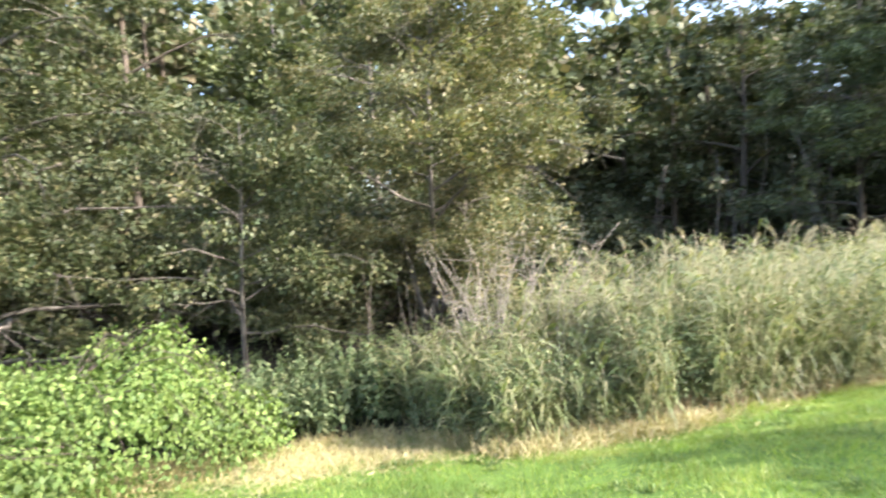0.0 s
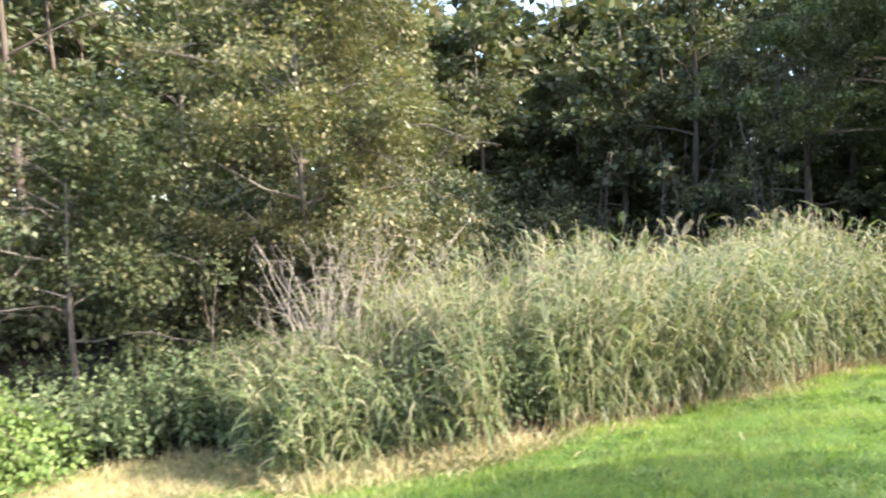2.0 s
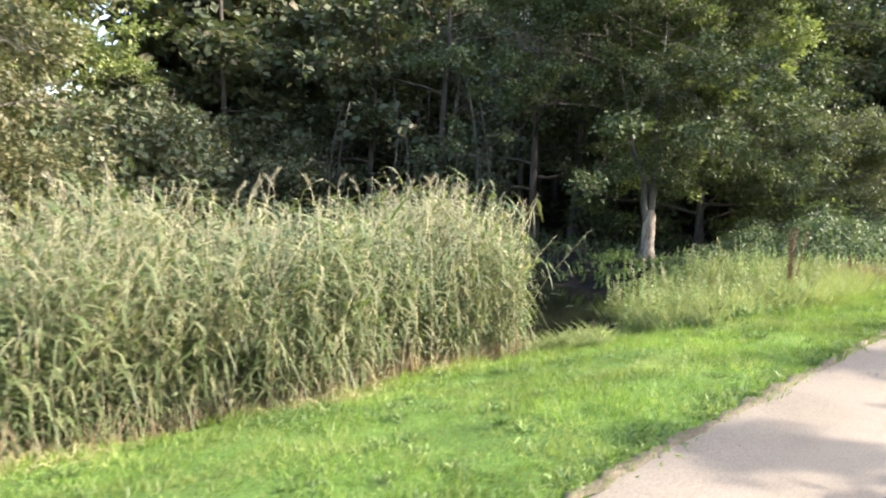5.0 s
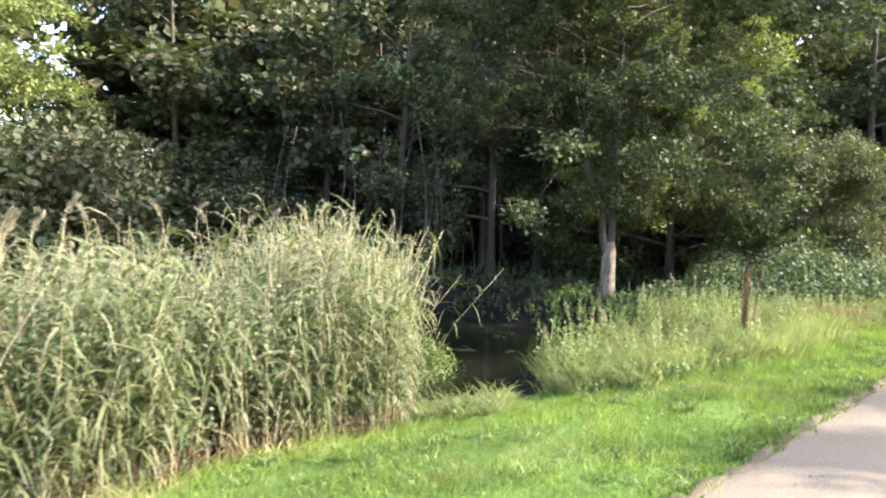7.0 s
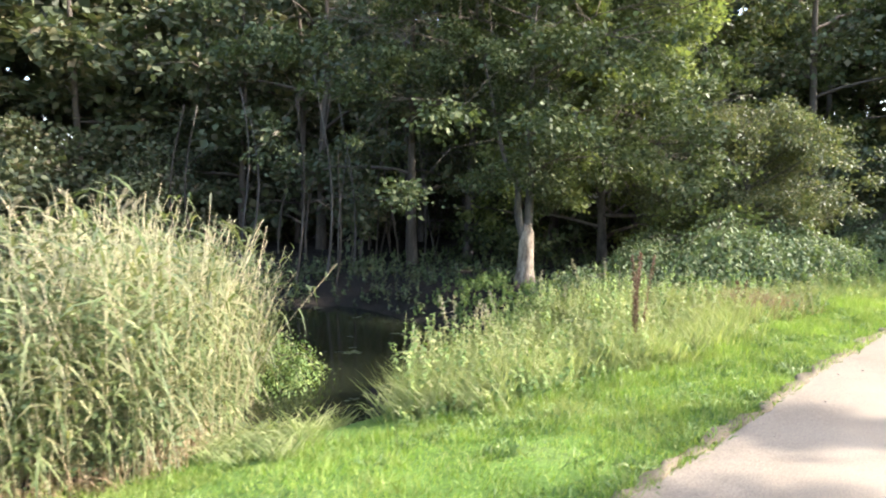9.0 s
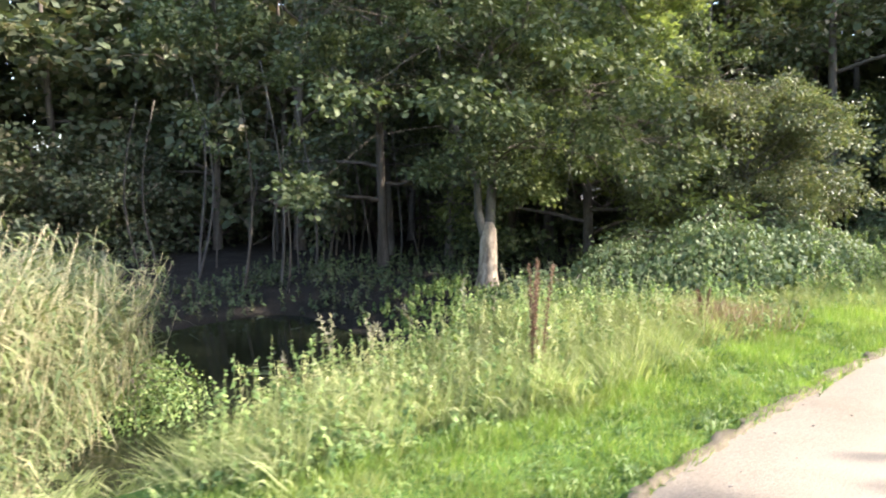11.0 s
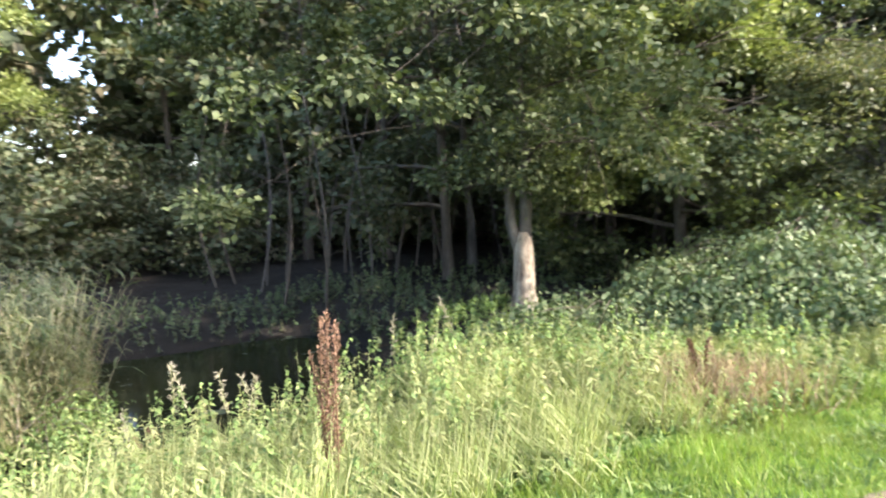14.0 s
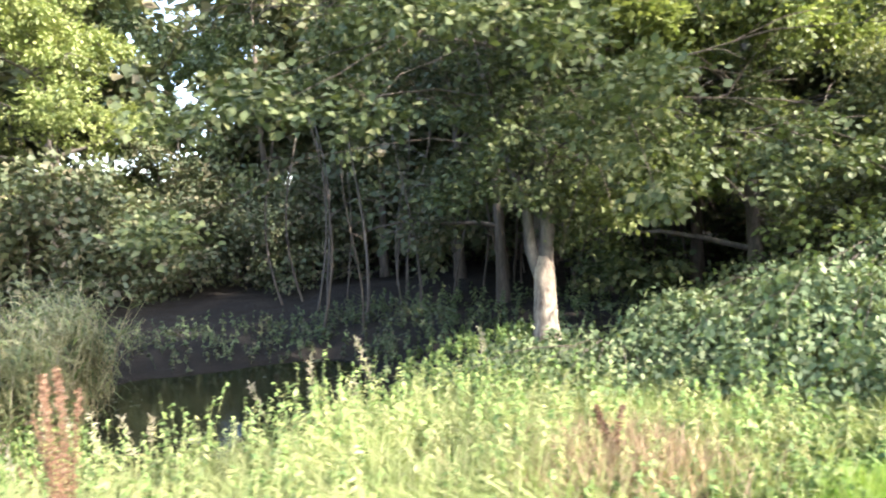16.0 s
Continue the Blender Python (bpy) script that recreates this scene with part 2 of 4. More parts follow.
def strips(P, D, N, L, W, prof, bend=0.0):
    """Leaves as folded strips. prof: (way along, half width) pairs; the last is the tip."""
    n = len(P)
    L, W = np.broadcast_to(L, (n,)), np.broadcast_to(W, (n,))
    bend = np.broadcast_to(bend, (n,))
    D = unit(D)
    S = unit(np.cross(D, N))
    rows = []
    for s, w in prof[:-1]:
        c = P + D * (L * s)[:, None]
        c[:, 2] -= L * bend * s * s
        o = S * (W * w)[:, None]
        rows += [c - o, c + o]
    c = P + D * (L * prof[-1][0])[:, None]
    c[:, 2] -= L * bend * prof[-1][0] ** 2
    rows.append(c)
    k = len(rows)
    V = np.stack(rows, 1).reshape(-1, 3)
    f = []
    for i in range(len(prof) - 2):
        a = 2 * i
        f += [(a, a + 1, a + 3), (a, a + 3, a + 2)]
    f.append((k - 3, k - 2, k - 1))
    F = (np.arange(n) * k)[:, None, None] + np.array(f)[None]
    return V, F.reshape(-1, 3)


def kites(P, D, N, L, W, fold=0.12):
    """Small leaves: two triangles folded on the midrib."""
    n = len(P)
    L, W = np.broadcast_to(L, (n,))[:, None], np.broadcast_to(W, (n,))[:, None]
    D = unit(D)
    S = unit(np.cross(D, N))
    U = np.cross(S, D)
    mid = P + D * L * 0.45 + U * L * fold
    V = np.stack([P, mid - S * W, P + D * L, mid + S * W], 1).reshape(-1, 3)
    F = (np.arange(n) * 4)[:, None, None] + np.array([(0, 1, 2), (0, 2, 3)])[None]
    return V, F.reshape(-1, 3)


def tubes(paths, radii, sides=5):
    """Many tapered tubes at once. paths (n, k, 3), radii (n, k)."""
    paths, radii = np.asarray(paths, float), np.asarray(radii, float)
    n, k, _ = paths.shape
    T = unit(np.gradient(paths, axis=1))
    ref = np.where(np.abs(T[..., 2:3]) > 0.9, np.array([1.0, 0, 0]), np.array([0, 0, 1.0]))
    ref = np.broadcast_to(ref[:, k // 2:k // 2 + 1], T.shape)
    A = unit(np.cross(T, ref))
    B = np.cross(T, A)
    ang = np.arange(sides) / sides * 2 * np.pi
    ring = A[:, :, None] * np.cos(ang)[:, None] + B[:, :, None] * np.sin(ang)[:, None]
    V = paths[:, :, None] + ring * radii[:, :, None, None]
    f = []
    for i in range(k - 1):
        for j in range(sides):
            a, b = i * sides + j, i * sides + (j + 1) % sides
            f += [(a, b, b + sides), (a, b + sides, a + sides)]
    for j in range(1, sides - 1):
        f.append(((k - 1) * sides, (k - 1) * sides + j, (k - 1) * sides + j + 1))
    F = (np.arange(n) * k * sides)[:, None, None] + np.array(f)[None]
    return V.reshape(-1, 3), F.reshape(-1, 3)


def part(name, vf, mat, parent, label="", smooth_it=False):
    me = np_mesh(name, vf[0], vf[1], mat)
    if smooth_it:
        me.shade_smooth()
    ob = new(name, me)
    ob.parent = parent
    return tagged(ob, label)


def thing(name, label, category, at=(0, 0, 0), group=""):
    ob = new(name)
    ob.location = at
    return tagged(ob, label, category, group)


def stuff(name, vf, mat, label, category):
    return tagged(new(name, np_mesh(name, vf[0], vf[1], mat)), label, category, "", "stuff")


def rnd_dirs(rng, n):
    return unit(rng.normal(size=(n, 3)))


# ---- ground, path, water ----
def axis(lo, hi, a, b, step):
    mid = np.arange(a, b + 1e-6, step)
    left = a - np.geomspace(step, a - lo, 22)[::-1]
    right = b + np.geomspace(step, hi - b, 22)
    return np.concatenate([left, mid, right])


def build_ground():
    us, vs = axis(-420, 480, -12, 42, 0.3), axis(-420, 480, -6, 26, 0.25)
    U, V = np.meshgrid(us, vs, indexing="ij")
    P = place(U.ravel(), V.ravel())
    a, b = len(us), len(vs)
    i, j = np.meshgrid(np.arange(a - 1), np.arange(b - 1), indexing="ij")
    q = (i * b + j).ravel()
    F = np.stack([q, q + b, q + b + 1, q + 1], 1)
    me = np_mesh("ground", P, F, M_TURF)
    # shade-darkened litter covers the floor behind the verge
    me.materials.append(M_SHADED_LITTER)
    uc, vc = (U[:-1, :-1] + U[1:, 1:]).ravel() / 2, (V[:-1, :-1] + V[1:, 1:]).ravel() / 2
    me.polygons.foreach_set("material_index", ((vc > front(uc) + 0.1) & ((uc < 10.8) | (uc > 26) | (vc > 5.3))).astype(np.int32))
    me.shade_smooth()
    tagged(new("ground", me), "mown green verge sloping to a ditch and wood floor", "ground", "", "structure")


def build_path():
    us = np.arange(-40, 75, 0.12)
    rng = np.random.default_rng(3)
    k = len(us)
    jag = np.convolve(rng.normal(size=k + 8), np.ones(5) / 5, "same")[4:-4] * 0.07 + 0.05 * np.sin(us * 1.7) * np.sin(us * 0.63)
    lines = [edge(us) + jag, edge(us) + jag - 0.05, edge(us) - 0.7, edge(us) - 1.5, edge(us) - 2.3, edge(us) - 2.95 + jag[::-1], edge(us) - 3.0 + jag[::-1]]
    hs = [-0.012, 0.004, 0.012, 0.016, 0.012, 0.004, -0.012]
    V = np.concatenate([np.stack([*xy(us, v), np.full(k, h)], -1) for v, h in zip(lines, hs)])
    i, j = np.meshgrid(np.arange(k - 1), np.arange(len(lines) - 1))
    q = (j * k + i).ravel()
    F = np.stack([q, q + k, q + k + 1, q + 1], 1)
    me = np_mesh("path", V, F, M_PATH)
    me.shade_smooth()
    tagged(new("path", me), "sandy beige gravel footpath with ragged grassy edges", "path", "", "structure")


def build_soil_edge():
    """A broken line of bare soil between turf and gravel."""
    rng = np.random.default_rng(8)
    us = np.arange(-20, 45, 0.06)
    k = len(us)
    a = np.convolve(rng.normal(size=k + 6), np.ones(3) / 3, "same")[3:-3] * 0.035
    b = np.convolve(rng.normal(size=k + 6), np.ones(3) / 3, "same")[3:-3] * 0.04
    lines = [edge(us) - 0.035 + a, edge(us) - 0.015 + a, edge(us) + 0.03 + b, edge(us) + 0.05 + b]
    hs = [-0.004, 0.012, 0.014, -0.015]
    V = np.concatenate([np.stack([*xy(us, v), h + rng.normal(size=k) * 0.004], -1) for v, h in zip(lines, hs)])
    i, j = np.meshgrid(np.arange(k - 1), np.arange(3))
    q = (j * k + i).ravel()
    me = np_mesh("soil_edge", V, np.stack([q, q + k, q + k + 1, q + 1], 1), M_SOIL)
    tagged(new("soil_edge", me), "crumbled brown soil along the edge of the gravel", "trim", "", "structure")


def build_water():
    us, vs = np.linspace(-25, 19, 60), np.linspace(5.6, 13, 10)
    U, V = np.meshgrid(us, vs, indexing="ij")
    x, y = xy(U.ravel(), V.ravel())
    P = np.stack([x, y, np.full(x.shape, -1.03)], -1)
    i, j = np.meshgrid(np.arange(59), np.arange(9), indexing="ij")
    q = (i * 10 + j).ravel()
    me = np_mesh("water", P, np.stack([q, q + 10, q + 11, q + 1], 1), M_WATER)
    tagged(new("water", me), "still dark ditch water with patches of duckweed", "water", "", "structure")


build_ground()
build_path()
build_soil_edge()
build_water()


# ---- trees ----
def grow(rng, height, trunk_r, crown_from, radius, limbs, twigs, leaves, leaf, lean=(0, 0), droop=0.25, spread=0.22, forks=(), top=0.92, stretch=(1, 1), flat=0.6, sub_r=0.35, thin_at=None, limb_sides=6, sprays_per=5.0, inner=0.55, gap=0.0, limb_k=0.5, bare=(), hollow=None, leaders=()):
    """A tapered trunk, limbs, branches and leaves round the origin; leaf: (length, half width). Gives their meshes."""
    k = 9
    s = np.linspace(0, 1, k)
    trunk = np.stack([lean[0] * s ** 1.5 + 0.06 * height * 0.15 * np.sin(s * 5 + rng.uniform(0, 6)), lean[1] * s ** 1.5 + 0.06 * height * 0.15 * np.sin(s * 4 + rng.uniform(0, 6)), s * height * top], 1)
    trunk[:, :2] -= trunk[0, :2]
    tr = trunk_r * (1 - 0.85 * s) ** 0.9
    tr[0] *= 1.35
    if thin_at:
        s2 = np.array([0, thin_at * 0.3, thin_at * 0.7, thin_at, thin_at * 1.15, 0.35, 0.55, 0.78, 1.0])
        trunk = np.stack([np.interp(s2, s, trunk[:, c]) for c in range(3)], 1)
        s = s2
        tr = trunk_r * np.array([1.5, 1.12, 1.0, 0.92, 0.5, 0.4, 0.3, 0.18, 0.05])
    cut = 5 if thin_at else k
    trunk_m = tubes(trunk[None, :cut], tr[None, :cut], 10)
    lp, lr, dirs = [], [], []
    for i in range(limbs):
        f = crown_from + (0.97 - crown_from) * ((i + rng.uniform(0, 0.8)) / limbs)
        az = i * 2.4 + rng.uniform(-0.5, 0.5)
        r = radius * (1 - ((f - crown_from) / (1 - crown_from)) ** 1.8 * 0.75) * rng.uniform(0.75, 1.1)
        up = 0.15 + 0.9 * f * rng.uniform(0.6, 1.1)
        if i < len(forks):
            f, az, r, up = forks[i]
        d = np.array([math.cos(az) * stretch[0], math.sin(az) * stretch[1], 0.0])
        base = np.array([np.interp(f * top, s * top, trunk[:, c]) for c in range(3)])
        t = np.linspace(0, 1, 7)[:, None]
        path = base + d * r * t + np.array([0, 0, 1.0]) * r * (up * t - droop * t * t * (0.6 + up))
        path += np.cumsum(rng.normal(size=(7, 3)) * 0.02 * r, 0) * (t > 0)
        lp.append(path)
        lr.append(trunk_r * limb_k * (1 - 0.6 * f) * (1 - 0.88 * np.linspace(0, 1, 7)))
        dirs.append(d)
    lp, lr = np.array(lp), np.array(lr)
    # branches along the limbs
    n = limbs * twigs
    li = np.repeat(np.arange(limbs), twigs)
    t = rng.uniform(0.2, 1.0, n)
    x = t * 6
    i0 = np.minimum(x.astype(int), 5)
    w = (x - i0)[:, None]
    base = lp[li, i0] * (1 - w) + lp[li, i0 + 1] * w
    ld = unit(lp[li, i0 + 1] - lp[li, i0])
    d = unit(ld * 0.7 + rnd_dirs(rng, n) * np.array([1, 1, 0.7]))
    ln = radius * sub_r * rng.uniform(0.4, 1.1, n) * (1.15 - 0.5 * t)
    q = np.linspace(0, 1, 3)
    bp = base[:, None] + d[:, None] * (ln[:, None] * q)[..., None]
    bp[:, :, 2] -= (ln * 0.25)[:, None] * q ** 2
    br = np.maximum(0.004, trunk_r * 0.07) * (1 - 0.75 * q)[None] * np.ones((n, 1))
    branch_m = tubes(bp, br, 3)
    # leaves gather in sprays near the ends of branches
    sprays = int(n * sprays_per)
    bi = rng.integers(0, n, sprays)
    ts = rng.uniform(0.3, 1.05, sprays) ** 0.8
    sc = base[bi] + d[bi] * (ln[bi] * ts)[:, None]
    sc[:, 2] -= ln[bi] * 0.25 * ts ** 2
    sc += rng.normal(size=(sprays, 3)) * spread * np.array([1, 1, 0.5])
    if hollow:
        # boughs lie in layers with dark hollows between them
        level, size = hollow
        x, y, z = (sc / size * 6.283).T
        w = np.sin(x * 0.6 + np.sin(y * 0.45)) + np.sin(y * 0.6 + 1.1 + np.sin(x * 0.5)) + 1.3 * np.sin(z * 0.95 + 0.7 * np.sin(x * 0.4 + y * 0.3))
        ok = w + rng.normal(size=sprays) * 0.5 > level
        sc, bi = sc[ok], bi[ok]
        sprays = len(sc)
    si = rng.integers(0, sprays, leaves)
    off = rng.normal(size=(leaves, 3)) * spread * inner * np.array([1, 1, flat])
    P = sc[si] + off
    for bx, by, ztop, share in bare:
        ok = (P[:, 0] * bx + P[:, 1] * by < 0.4) | (P[:, 2] > ztop + rng.normal(size=leaves) * 0.4) | (rng.uniform(0, 1, leaves) > share)
        P, off, si = P[ok], off[ok], si[ok]
        leaves = len(P)
    if gap:
        ax = np.array(SUN_DIR)
        rel = P - np.array([0, 0, 0.5])
        far_off = np.linalg.norm(rel - (rel @ ax)[:, None] * ax, axis=1)
        ok = (far_off > gap * rng.uniform(0.8, 1.2, leaves)) | (rel @ ax < 0)
        P, off, si = P[ok], off[ok], si[ok]
        leaves = len(P)
    D = unit(off + d[bi][si] * 0.15 + rng.normal(size=(leaves, 3)) * 0.12 + np.array([0, 0, -0.08]))
    N = rng.normal(size=(leaves, 3)) * 0.55 + np.array([0, 0, 1.0])
    L = leaf[0] * rng.uniform(0.6, 1.25, leaves)
    leaf_m = kites(P, D, N, L, L * leaf[1] / leaf[0])
    limb_ms = [tubes(lp[i:i + 1], lr[i:i + 1], limb_sides) for i in range(limbs)]
    if thin_at:
        q = np.linspace(0, 1, 7)
        for dx, dy, rise, thick in leaders:
            p = trunk[2] + np.stack([dx * q ** 0.85, dy * q ** 0.85, rise * q], 1)
            p[2:] += np.cumsum(rng.normal(size=(5, 3)) * np.array([0.06, 0.06, 0.0]), 0)
            limb_ms.append(tubes(p[None], (trunk_r * thick * (1 - 0.85 * q))[None], 8))
    return trunk_m, limb_ms, branch_m, leaf_m


def tree(name, label, u, v, seed, bark, leafm, category="tree", group="", sink=0.05, turn=0.0, limb_bark=None, **kw):
    rng = np.random.default_rng(seed)
    trunk_m, limb_ms, branch_m, leaf_m = grow(rng, **kw)
    stems = len(limb_ms) - len(kw.get("leaders", ()))
    at = place(u, v, -sink)
    ob = thing(name, label, category, at, group)
    ob.rotation_euler[2] = turn
    part("trunk", trunk_m, bark, ob, "", True)
    for i, m in enumerate(limb_ms):
        # leaders above the fork take a darker bark, the crown's shade as colour
        part("limb", m, M_GREYBARK if i >= stems else limb_bark or bark, ob, "", True)
    tagged(part("brushwood", branch_m, limb_bark or bark, ob), kind="stuff")
    part("crown", leaf_m, leafm, ob)
    return ob


def hang_branches(ob, ends):
    """Long low boughs of one tree, each with a spray of leaves at its end."""
    rng = np.random.default_rng(91)
    o = np.array(ob.location)
    for x, y, z, r in ends:
        e = np.array([x, y, z]) - o
        t = np.linspace(0, 1, 7)[:, None]
        a = np.array([0, 0, e[2] + 0.9])
        p = a + (e - a) * t + np.array([0, 0, 0.5]) * np.sin(t * 3.1416)
        p[1:-1] += rng.normal(size=(5, 3)) * 0.06
        bough = part("bough", tubes(p[None], np.linspace(0.009, 0.003, 7)[None], 5), M_BARK, ob)
        n = int(1700 * r)
        c = e + rng.normal(size=(9, 3)) * r * np.array([0.8, 0.8, 0.4])
        off = rng.normal(size=(n, 3)) * np.array([0.13, 0.13, 0.07])
        P = c[rng.integers(0, 9, n)] + off
        L = 0.085 * rng.uniform(0.6, 1.25, n)
        tagged(part("leaf_spray", kites(P, off + rng.normal(size=(n, 3)) * 0.05 + np.array([0, 0, -0.04]), rng.normal(size=(n, 3)) * 0.5 + np.array([0.2, -0.3, 1.0]), L, L * 0.4), M_OAK, bough), kind="stuff")


def build_trees():
    # olive alders and willows at the ditch, by the start
    tree("alder_tree", "many-stemmed olive-leaved alder drooping over reeds", 4.9, 10.3, 11, M_GREYBARK, M_ALDER, height=7.2, trunk_r=0.07, crown_from=0.17, radius=3.5, limbs=36, twigs=13, leaves=84000, leaf=(0.066, 0.026), droop=0.38, spread=0.22, lean=(0.3, -0.5), sprays_per=2.6, inner=0.55, limb_k=0.55, hollow=(-0.15, 1.7), forks=((0.02, 3.4, 0.8, 5.5), (0.02, 4.6, 0.7, 5.5), (0.02, 5.4, 0.6, 6.0), (0.02, 3.9, 1.1, 4.2), (0.02, 0.9, 0.7, 5.0), (0.14, 0.46, 3.6, 0.3), (0.12, 0.9, 3.3, 0.3), (0.14, 0.0, 3.6, 0.25), (0.12, -0.5, 3.2, 0.25), (0.16, -1.0, 3.2, 0.3)))
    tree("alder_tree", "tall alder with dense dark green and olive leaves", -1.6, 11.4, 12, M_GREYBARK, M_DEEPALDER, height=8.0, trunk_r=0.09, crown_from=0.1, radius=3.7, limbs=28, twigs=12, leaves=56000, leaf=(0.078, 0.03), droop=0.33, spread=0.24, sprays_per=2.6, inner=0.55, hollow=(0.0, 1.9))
    # the darker alder leaf here stands for the half shade on this tree
    tree("alder_tree", "small alder with half shade put into its olive and brown leaf colour", 1.7, 9.9, 16, M_GREYBARK, M_DEEPALDER, height=4.6, trunk_r=0.05, crown_from=0.28, radius=2.2, limbs=22, twigs=10, leaves=20000, leaf=(0.07, 0.027), droop=0.35, spread=0.22, sprays_per=2.6, hollow=(0.0, 1.5))
    tree("willow_tree", "light green willow at the wood's edge", -6.0, 10.0, 13, M_GREYBARK, M_LIGHTLEAF, height=8.0, trunk_r=0.12, crown_from=0.1, radius=3.6, limbs=22, twigs=11, leaves=22000, leaf=(0.11, 0.038), droop=0.35, spread=0.28, hollow=(-0.2, 1.9))
    tree("alder_tree", "slender alder behind the reeds", 6.7, 12.6, 14, M_GREYBARK, M_ALDER, height=7.5, trunk_r=0.08, crown_from=0.12, radius=2.3, limbs=24, twigs=11, leaves=26000, leaf=(0.088, 0.034), droop=0.3, spread=0.24, hollow=(-0.3, 1.7))
    # the forked tree with the bare trunk; sunlight is put into its pale bark
    oak = tree("oak_tree", "forked oak with sunlight put into its pale trunk colour, dark green leaves", 19.85, 8.25, 21, M_SUNLIT_BARK, M_OAK, limb_bark=M_BARK, height=11.0, trunk_r=0.155, crown_from=0.24, radius=5.0, limb_k=0.15, limbs=46, twigs=14, leaves=140000, leaf=(0.085, 0.036), droop=0.26, spread=0.26, thin_at=0.105, gap=0.55, bare=((-0.95, -0.3, 3.3, 0.8), (-0.3, -0.95, 2.6, 0.6)), sprays_per=2.0, inner=0.5, hollow=(-0.1, 1.8), leaders=((-0.8, 0.1, 3.6, 0.62), (0.3, 0.15, 4.8, 0.7)), forks=((0.24, 0.45, 4.2, 0.25), (0.3, 0.1, 4.4, 0.15), (0.22, -1.2, 3.0, 0.4), (0.22, -0.5, 3.6, 0.3)))
    hang_branches(oak, [(10.43, 12.83, 1.3, 0.25), (11.06, 12.58, 2.42, 0.2), (12.2, 11.9, 2.3, 0.25), (12.9, 12.1, 2.25, 0.18), (13.5, 12.0, 2.9, 0.28), (14.4, 12.3, 2.75, 0.26), (14.9, 12.6, 2.3, 0.28), (12.6, 12.4, 3.5, 0.3), (16.2, 16.9, 2.0, 0.4), (16.8, 17.0, 1.8, 0.45), (17.5, 17.0, 2.1, 0.45), (16.5, 17.3, 2.5, 0.4), (13.95, 15.5, 1.65, 0.34), (13.6, 15.3, 2.15, 0.4), (14.25, 15.3, 2.5, 0.4), (13.25, 15.6, 2.7, 0.42), (14.5, 15.6, 3.1, 0.42), (13.9, 15.3, 3.3, 0.45), (13.1, 15.8, 1.6, 0.3), (14.65, 15.9, 1.75, 0.3), (13.6, 15.2, 4.0, 0.45), (14.3, 15.4, 3.9, 0.45)])
    # trees behind the bramble, where the path bends
    tree("maple_tree", "field maple with light green sunlit leaves", 24.0, 8.9, 22, M_GREYBARK, M_LIGHTLEAF, height=9.5, trunk_r=0.12, crown_from=0.09, radius=3.9, limbs=34, twigs=12, leaves=60000, leaf=(0.105, 0.042), droop=0.3, spread=0.25, sprays_per=2.6, inner=0.55, hollow=(-0.1, 1.8))
    tree("round_shrub", "rounded olive sallow shrub above the bramble", 24.4, 5.6, 23, M_GREYBARK, M_SALLOW, "shrub", height=3.7, trunk_r=0.06, crown_from=0.24, radius=2.2, limbs=34, twigs=13, leaves=42000, leaf=(0.072, 0.026), droop=0.12, spread=0.2, sprays_per=3.0, hollow=(-0.6, 1.2))
    tree("alder_tree", "tall light green alder far across the ditch", 10.3, 24.0, 25, M_GREYBARK, M_LIGHTLEAF, height=13.5, trunk_r=0.2, crown_from=0.1, radius=4.0, limbs=30, twigs=11, leaves=42000, leaf=(0.155, 0.058), droop=0.3, spread=0.3, hollow=(-0.3, 2.3))


build_trees()


